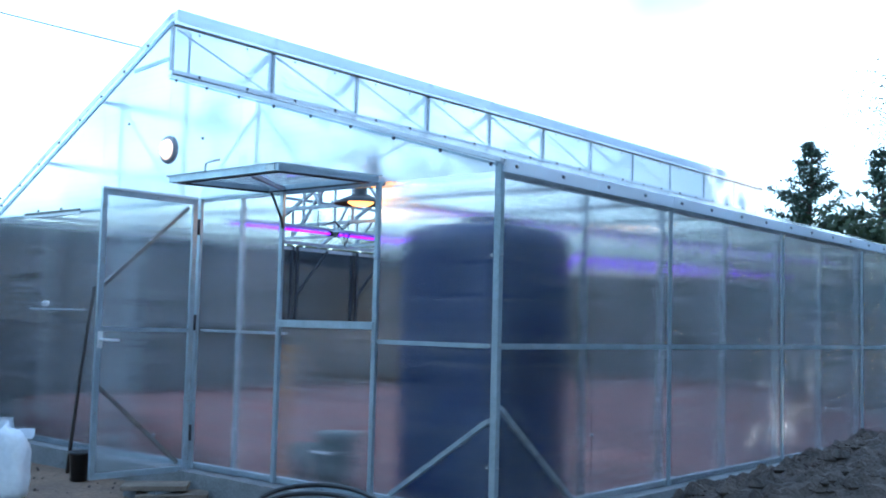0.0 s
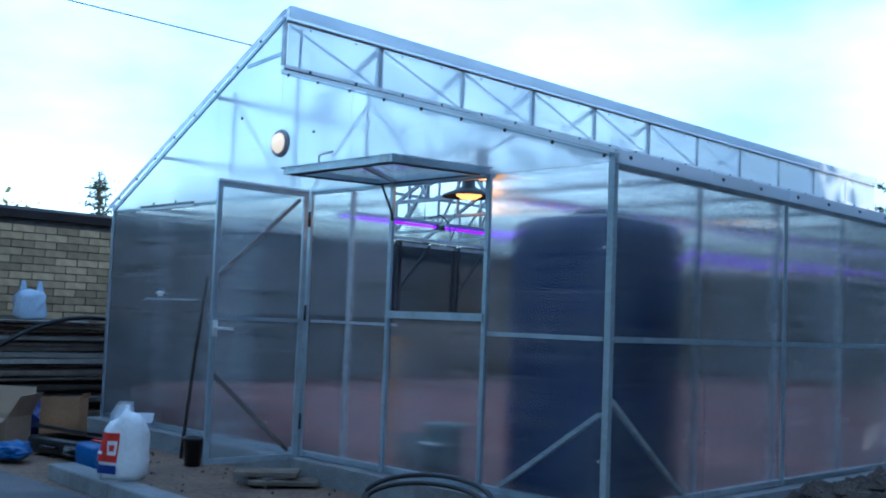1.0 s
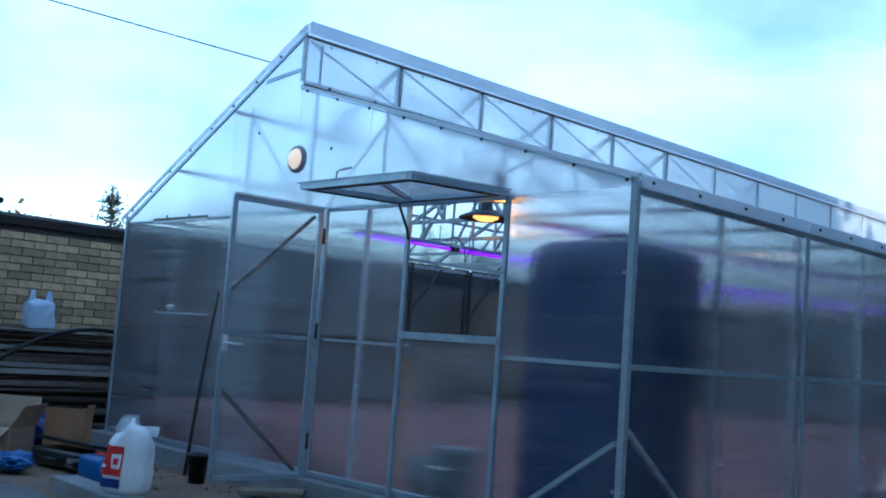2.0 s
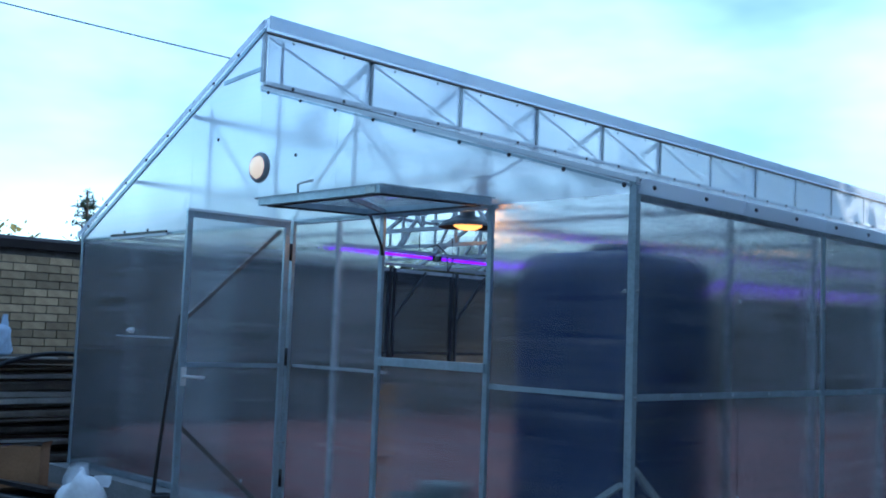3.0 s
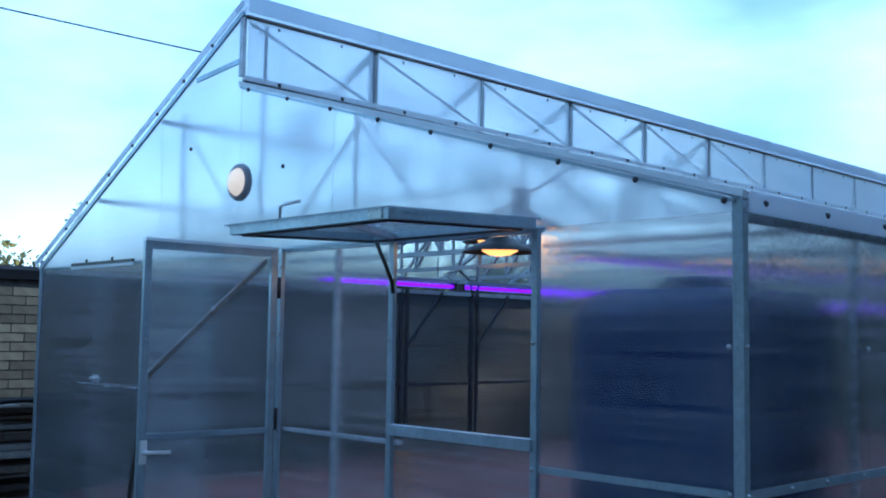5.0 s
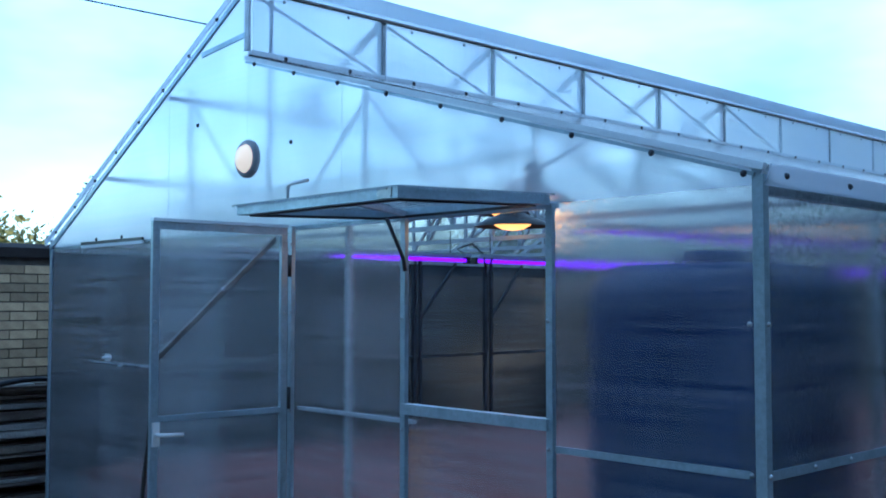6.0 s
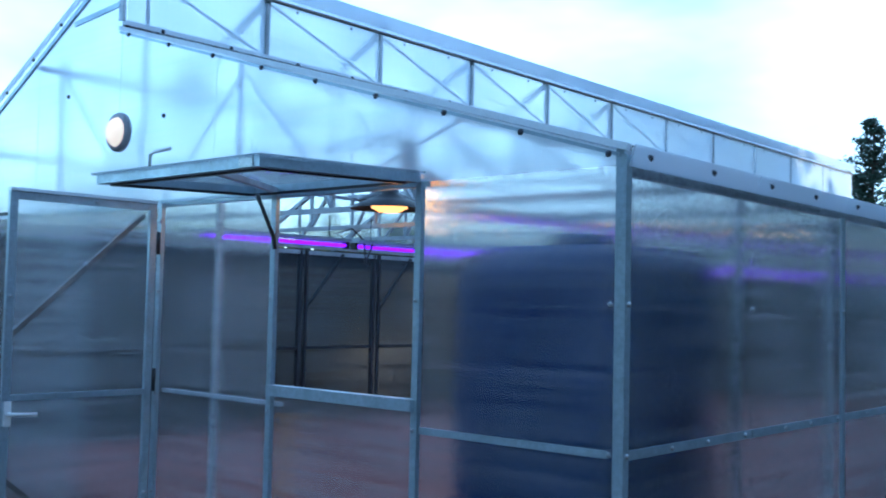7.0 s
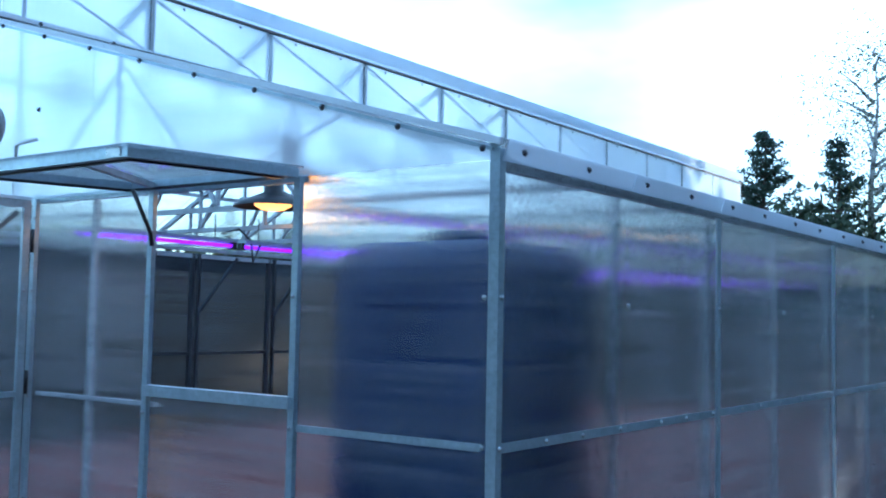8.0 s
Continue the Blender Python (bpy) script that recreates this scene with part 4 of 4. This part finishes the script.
stick = thing("pole", "thin dark wooden pole leaning by the door", "pole", (-4.13, -0.28, 0))
part("shaft", rod([(-0.02, 0, 0), (0.02, 0.01, 0.4), (0.07, 0.02, 0.8), (0.16, 0.05, 1.52)], 0.017, n=8, taper=0.012), mat("dark_stick", (0.035, 0.028, 0.024), 0.7, 0, 0.4, 12, 90, 0.4), stick, smooth=True)
pot = thing("plastic_pot", "dark plastic pot standing by the door", "pot", (-3.74, -0.42, 0.0))
part("body", lathe([(0.0001, 0.0), (0.062, 0.0), (0.08, 0.20), (0.088, 0.20), (0.088, 0.225), (0.076, 0.225), (0.056, 0.02), (0.0001, 0.02)], 20), M_BLACK, pot, smooth=True)

# stepping boards under the door
for i, (x, y, a, L, z) in enumerate(((-2.72, -0.42, 48, 0.46, 0.09), (-2.60, -0.36, 52, 0.5, 0.04))):
    g = thing("board", "short weathered board laid as a doorstep", "board", (x, y, z - 0.03), "doorstep boards")
    g.rotation_euler = (0, 0, radians(a))
    bm = box((-L / 2, -0.13, 0), (L / 2, 0.13, 0.03 if i else 0.035), bevel=0.004)
    part("plank", bm, M_WOOD_OLD, g)
g = thing("paving_slab", "broken concrete slab at the doorstep", "slab", (-2.78, -0.40, 0.0))
part("stone", box((-0.2, -0.12, -0.02), (0.2, 0.12, 0.058), bevel=0.01), M_CONCRETE, g)

# hose loop before the front wall
hose = thing("garden_hose", "loop of black hose springing up from the ground", "hose", (-1.02, -0.55, 0))
pts = []
for i in range(41):
    a = 2 * math.pi * i / 40
    pts.append((0.52 * math.cos(a), 0.22 * math.sin(a) + 0.10, 0.02 + 0.115 * (1 + math.sin(a))))
part("loop", rod(pts, 0.016, n=10), M_HOSE, hose, smooth=True)
part("loop", rod([(p[0] * 0.93 + 0.02, p[1] * 0.95 - 0.03, 0.02 + (p[2] - 0.02) * 0.8) for p in pts], 0.016, n=10), M_HOSE, hose, smooth=True)

# arched pipe by the lumber
pipe = thing("pipe", "black plastic pipe bent in an arch over the ground", "pipe", (-7.0, -1.05, 0))
part("tube", rod([(0.0, 3.1 * i / 24 - 0.25, 0.02 + 1.10 * math.sin(math.pi * (0.04 + 0.92 * i / 24)) ** 0.7) for i in range(25)], 0.024, n=8), M_HOSE, pipe, smooth=True)

# white boards by the corner
for i, (x, y, a, s) in enumerate(((-6.62, -0.22, 25, (0.60, 0.26, 0.03)), (-6.78, -0.02, 50, (0.50, 0.40, 0.02)))):
    g = thing("white_board", "white offcut of sheet lying on the ground", "board", (x, y, 0.004 + 0.033 * i), "white offcuts")
    g.rotation_euler = (radians(1 + i), 0, radians(a))
    part("sheet", box((-s[0] / 2, -s[1] / 2, 0), (s[0] / 2, s[1] / 2, s[2]), bevel=0.003), M_PLASTIC_W, g)

# lumber stack
rnd = random.Random(11)
pile = thing("lumber_stack", "untidy stack of weathered boards against the brick wall", "lumber", (-7.55, 0, 0))
z = 0.02
for layer in range(22):
    th = rnd.choice((0.022, 0.028, 0.04, 0.05))
    if z + th > 1.10:
        break
    x = -0.36 + rnd.uniform(-0.03, 0.05)
    while x < 0.42:
        wd = rnd.uniform(0.10, 0.20)
        y0, y1 = rnd.uniform(-3.6, -2.4), rnd.uniform(0.5, 2.2)
        if layer > 14:
            y1 = rnd.uniform(-0.2, 1.0)
        if rnd.random() < 0.86:
            bm = box((x, y0, 0), (x + wd, y1, th), bevel=0.003)
            tl = rnd.uniform(-0.012, 0.012)
            for v in bm.verts:
                v.co.z += z + tl * (v.co.y - y0) + rnd.uniform(0, 0.001)
                v.co.x += 0.02 * tl * v.co.y
            part("plank", bm, M_WOOD_PALE if rnd.random() < 0.4 else M_WOOD_OLD, pile)
        x += wd + rnd.uniform(0.004, 0.03)
    z += th + rnd.choice((0.012, 0.03, 0.045, 0.06))
for y in (-2.0, -0.6, 0.6):
    part("bearer", box((-0.34, y, -0.01), (0.40, y + 0.08, 0.03)), M_WOOD_OLD, pile)

# overhead wire
wire = thing("overhead_wire", "thin black cable crossing the sky", "cable", (0, 0, 0))
part("cable", rod([(-14.0 + 10.3 * i / 20, -11.6 + 19.7 * i / 20, 6.75 - 3.17 * i / 20 - 0.12 * math.sin(math.pi * i / 20)) for i in range(21)], 0.008, n=5), M_BLACK, wire)

# ---- far surroundings ----


def leaf_mesh(name, spots, size, m, seed):
    """Many small leaves round the given spots (x, y, z, spread), as one mesh."""
    r = np.random.RandomState(seed)
    c = []
    for x, y, zz, s, k in spots:
        c.append(np.array([x, y, zz]) + r.normal(0, 1, (k, 3)) * np.array([s, s, s * 0.7]))
    c = np.concatenate(c)
    n = len(c)
    a = r.normal(0, 1, (n, 3))
    a /= np.linalg.norm(a, axis=1)[:, None]
    b = np.cross(a, r.normal(0, 1, (n, 3)))
    b /= np.linalg.norm(b, axis=1)[:, None]
    s = size * r.uniform(0.6, 1.4, (n, 1))
    v = np.stack([c - a * s, c - b * s * 0.5, c + a * s, c + b * s * 0.5], 1).reshape(-1, 3)
    me = bpy.data.meshes.new(name)
    me.from_pydata(v.tolist(), [], [(4 * i, 4 * i + 1, 4 * i + 2, 4 * i + 3) for i in range(n)])
    me.materials.append(m)
    return me


def pine(at, height, radius, seed, label, full=24):
    r = random.Random(seed)
    g = thing("pine_tree", label, "tree", at)
    part("trunk", rod([(0.06 * math.sin(i), 0.05 * math.cos(2 * i), height * i / 8) for i in range(9)], 0.13, n=8, taper=0.02), M_BARK, g, smooth=True)
    spots, bm = [], bmesh.new()
    zz = height * 0.16
    while zz < height * 0.98:
        f = 1 - zz / height
        for j in range(r.randint(5, 7)):
            a, ln = r.uniform(0, 2 * math.pi), radius * (f ** 0.85) * r.uniform(0.5, 1.2) + 0.05
            lift = r.uniform(0.25, 0.75)
            tip = Vector((math.cos(a) * ln, math.sin(a) * ln, zz + lift * ln))
            rod([(0, 0, zz), tip * 0.55 + Vector((0, 0, zz * 0.45)), tip], 0.028, bm, 4, 0.006)
            steps = max(2, int(ln / 0.16))
            for q in range(steps):
                k = (q + 1) / steps
                spots.append((tip.x * k, tip.y * k, zz + (tip.z - zz) * k, 0.075 + 0.05 * (1 - k), full))
        zz += height * r.uniform(0.035, 0.055)
    spots.append((0, 0, height, 0.06, 20))
    part("branchwork", bm, M_BARK, g)
    cr = new("crown", leaf_mesh("crown", spots, 0.055, M_NEEDLE, seed))
    cr.parent = g
    return g


def broadleaf(name, at, height, radius, seed, label, m, bark, leaf=0.07, count=18, low=0.3, dense=120, spread=0.28):
    r = random.Random(seed)
    g = thing(name, label, "tree", at)
    part("trunk", rod([(0.12 * math.sin(i * 1.1), 0.10 * math.sin(i * 0.7), height * 0.9 * i / 8) for i in range(9)], height * 0.018, n=8, taper=0.02), bark, g, smooth=True)
    spots, bm = [], bmesh.new()
    for j in range(count):
        zz = height * (low + (0.97 - low) * (j + r.random()) / count)
        f = math.sin(math.pi * min(1, 0.16 + 0.80 * (zz / height - low) / (1 - low)))
        a, ln = r.uniform(0, 2 * math.pi), radius * (0.35 + 0.65 * f) * r.uniform(0.6, 1.1)
        tip = Vector((math.cos(a) * ln, math.sin(a) * ln, zz + 0.25 * ln))
        st = Vector((0, 0, max(0.2, zz - 0.35 * ln)))
        rod([st, (st + tip) / 2 + Vector((0, 0, 0.06)), tip], height * 0.006, bm, 5, 0.008)
        for q in (0.35, 0.6, 0.85, 1.05):
            spots.append((st.x + (tip.x - st.x) * q + r.gauss(0, 0.15), st.y + (tip.y - st.y) * q + r.gauss(0, 0.15), st.z + (tip.z - st.z) * q, spread * radius, dense))
    part("branchwork", bm, bark, g)
    cr = new("crown", leaf_mesh("crown", spots, leaf, m, seed))
    cr.parent = g
    return g


pine((-7.5, 24.6, 0), 6.8, 2.5, 5, "dark green pine rising behind the far fence", 26)
pine((-5.7, 25.2, 0), 6.6, 1.8, 9, "slender dark pine behind the far fence", 22)
pine((-23.6, 8.4, 0), 4.95, 1.15, 7, "small dark pine beyond the brick wall", 9)
broadleaf("birch_tree", (-4.9, 25.6, 0), 9.4, 1.7, 21, "sparse autumn birch behind the far fence", M_LEAF, M_BIRCH, 0.045, 26, 0.2, 75, 0.3)
for i in range(9):
    broadleaf("bush", (-25 - 2.5 * (i % 3), -6.0 + 3.0 * i, 0), (3.3, 3.5, 3.2)[i % 3], 2.8, 40 + i, "yellowing sunlit bush beyond the brick wall", M_YELLOW if i % 3 else M_LEAF, M_BARK, 0.11, 12, 0.12, 90, 0.22)

# two bush rows added to block sky and darken the view through the panels
for i in range(8):
    broadleaf("bush", (-15.5 + 1.9 * i, 23.0 + 1.3 * (i % 2), 0), (3.4, 3.0, 3.6)[i % 3] + (1.0 if i < 6 else 0), 1.7, 60 + i, "dark green bush added behind the greenhouse end to darken the panels", M_DARKLEAF, M_BARK, 0.11, 12, 0.08, 90, 0.24)
for i in range(9):
    broadleaf("bush", (-11.2 - 0.8 * (i % 2), 5.0 + 2.6 * i, 0), (2.9, 2.7, 3.0)[i % 3], 1.6, 80 + i, "olive green bush added behind the brick wall to darken the panels", M_LEAF, M_BARK, 0.11, 12, 0.08, 80, 0.24)

# unseen trees on the open side and behind, placed to shade and be mirrored
shade = broadleaf("shade_tree", (13.0, 0.0, 0), 10.5, 2.3, 77, "tall dense tree out of view, placed for shade and dark reflections", M_DARKLEAF, M_BARK, 0.22, 26, 0.08, 95, 0.24)
for i, (x, y) in enumerate(((13.2, -3.0), (13.4, 2.6), (12.8, 5.2), (13.0, 7.6), (13.2, 15.2), (13.2, 24.6), (13.0, 27.5), (15, 8.6), (15.2, 6.2), (15, 3.6), (15, 0.5), (15, -2), (17, 1.5), (17, 5), (17, 8.0), (17.5, 16.2), (17, 27),
                            (13.0, -8), (10, -13), (5, -16), (0, -17.5), (-5, -17), (-10, -16.5), (16, -4), (-15, -16), (4.5, 31), (7, 30), (9.5, 31), (12, 31), (6, 34), (10.5, 34.5), (15.3, 10.4))):
    copy_thing(shade, pose(x, y, 0, 0, 0, 47 * i))

# unseen tree, its stem left bare so low sun reaches the footing
broadleaf("shade_tree", (13.1, 12.0, 0), 11.5, 2.3, 78, "tall tree out of view, stem bare to let low sun through", M_DARKLEAF, M_BARK, 0.22, 26, 0.44, 95, 0.20)

# unseen bush added to keep low sun off the side wall
broadleaf("bush", (13.4, 19.9, 0), 5.4, 2.2, 79, "dense dark bush out of view, added to block low sun", M_DARKLEAF, M_BARK, 0.16, 20, 0.05, 95, 0.22)

# far fence with a green net
tagged(part("far_fence", box((-9, 19.4, 0), (12, 19.6, 1.75)), M_MORTAR), "low dark stone fence behind the greenhouse", "fence", kind="structure")
tagged(part("fence_net", box((-9, 19.36, 1.75), (12, 19.39, 2.42)), M_NET), "green screen net stretched along the far fence", "net", kind="structure")

# ---- brick wall ----
wall = part("brick_wall", box((-8.22, -9.0, -0.05), (-8.008, 24.0, 2.20)), M_MORTAR)
tagged(wall, "buff brick yard wall with a dark coping", "wall", kind="structure")
part("coping", slab([(-8.28, -9, 2.20), (-7.94, -9, 2.20), (-7.94, 24, 2.20), (-8.28, 24, 2.20)], (0, 0, 0.09)), M_COPING, wall)
part("coping", slab([(-8.26, -9, 2.292), (-7.96, -9, 2.292), (-8.11, -9, 2.34)], (0, 33, 0)), M_COPING, wall)
pillar = part("pillar", box((-8.25, -1.18, -0.05), (-7.868, -0.66, 2.40)), M_MORTAR, wall)
bm = bmesh.new()
base = [bm.verts.new(q) for q in ((-8.33, -1.24, 2.40), (-7.79, -1.24, 2.40), (-7.79, -0.60, 2.40), (-8.33, -0.60, 2.40))]
mid = [bm.verts.new((v.co.x, v.co.y, 2.45)) for v in base]
tip = bm.verts.new((-8.06, -0.92, 2.56))
for i in range(4):
    bm.faces.new((base[i], base[(i + 1) % 4], mid[(i + 1) % 4], mid[i]))
    bm.faces.new((mid[i], mid[(i + 1) % 4], tip))
bm.faces.new(base[::-1])
part("pillar_cap", bm, M_COPING, pillar)

brick_mesh = mesh_of("brick", box((-0.02, -0.125, -0.0385), (0.0, 0.125, 0.0385), bevel=0.003), M_BRICK)
rnd = random.Random(3)
rest_v, rest_f = [], []
proto = [tuple(v.co) for v in brick_mesh.vertices]
proto_f = [tuple(f.vertices) for f in brick_mesh.polygons]
count = 0
for row in range(24):
    zc = 0.02 + 0.043 + row * 0.088
    for i in range(-32, 92):
        yc = i * 0.26 + (0.13 if row % 2 else 0)
        if -1.3 < yc < -0.52:
            continue
        off = rnd.uniform(-0.002, 0.003)
        if -0.52 <= yc < 1.75 and row >= 0 and count < 330:
            ob = new("brick", brick_mesh)
            ob.parent = wall
            ob.location = (-7.992 + off, yc, zc)
            ob.rotation_euler = (0, 0, rnd.uniform(-0.006, 0.006))
            count += 1
        else:
            b = len(rest_v)
            rest_v += [(-7.992 + off + q[0], yc + q[1], zc + q[2]) for q in proto]
            rest_f += [tuple(b + k for k in f) for f in proto_f]
for row in range(26):
    zc = 0.02 + 0.043 + row * 0.088
    for yc in ((-1.05, -0.79) if row % 2 else (-1.11, -0.92, -0.73)):
        b = len(rest_v)
        sc = 1.0 if row % 2 else 0.68
        rest_v += [(-7.852 + q[0], yc + q[1] * sc, zc + q[2]) for q in proto]
        rest_f += [tuple(b + k for k in f) for f in proto_f]
me = bpy.data.meshes.new("bricks")
me.from_pydata(rest_v, [], rest_f)
me.materials.append(M_BRICK)
ob = new("bricks", me)
ob.parent = wall
tagged(ob, kind="stuff")
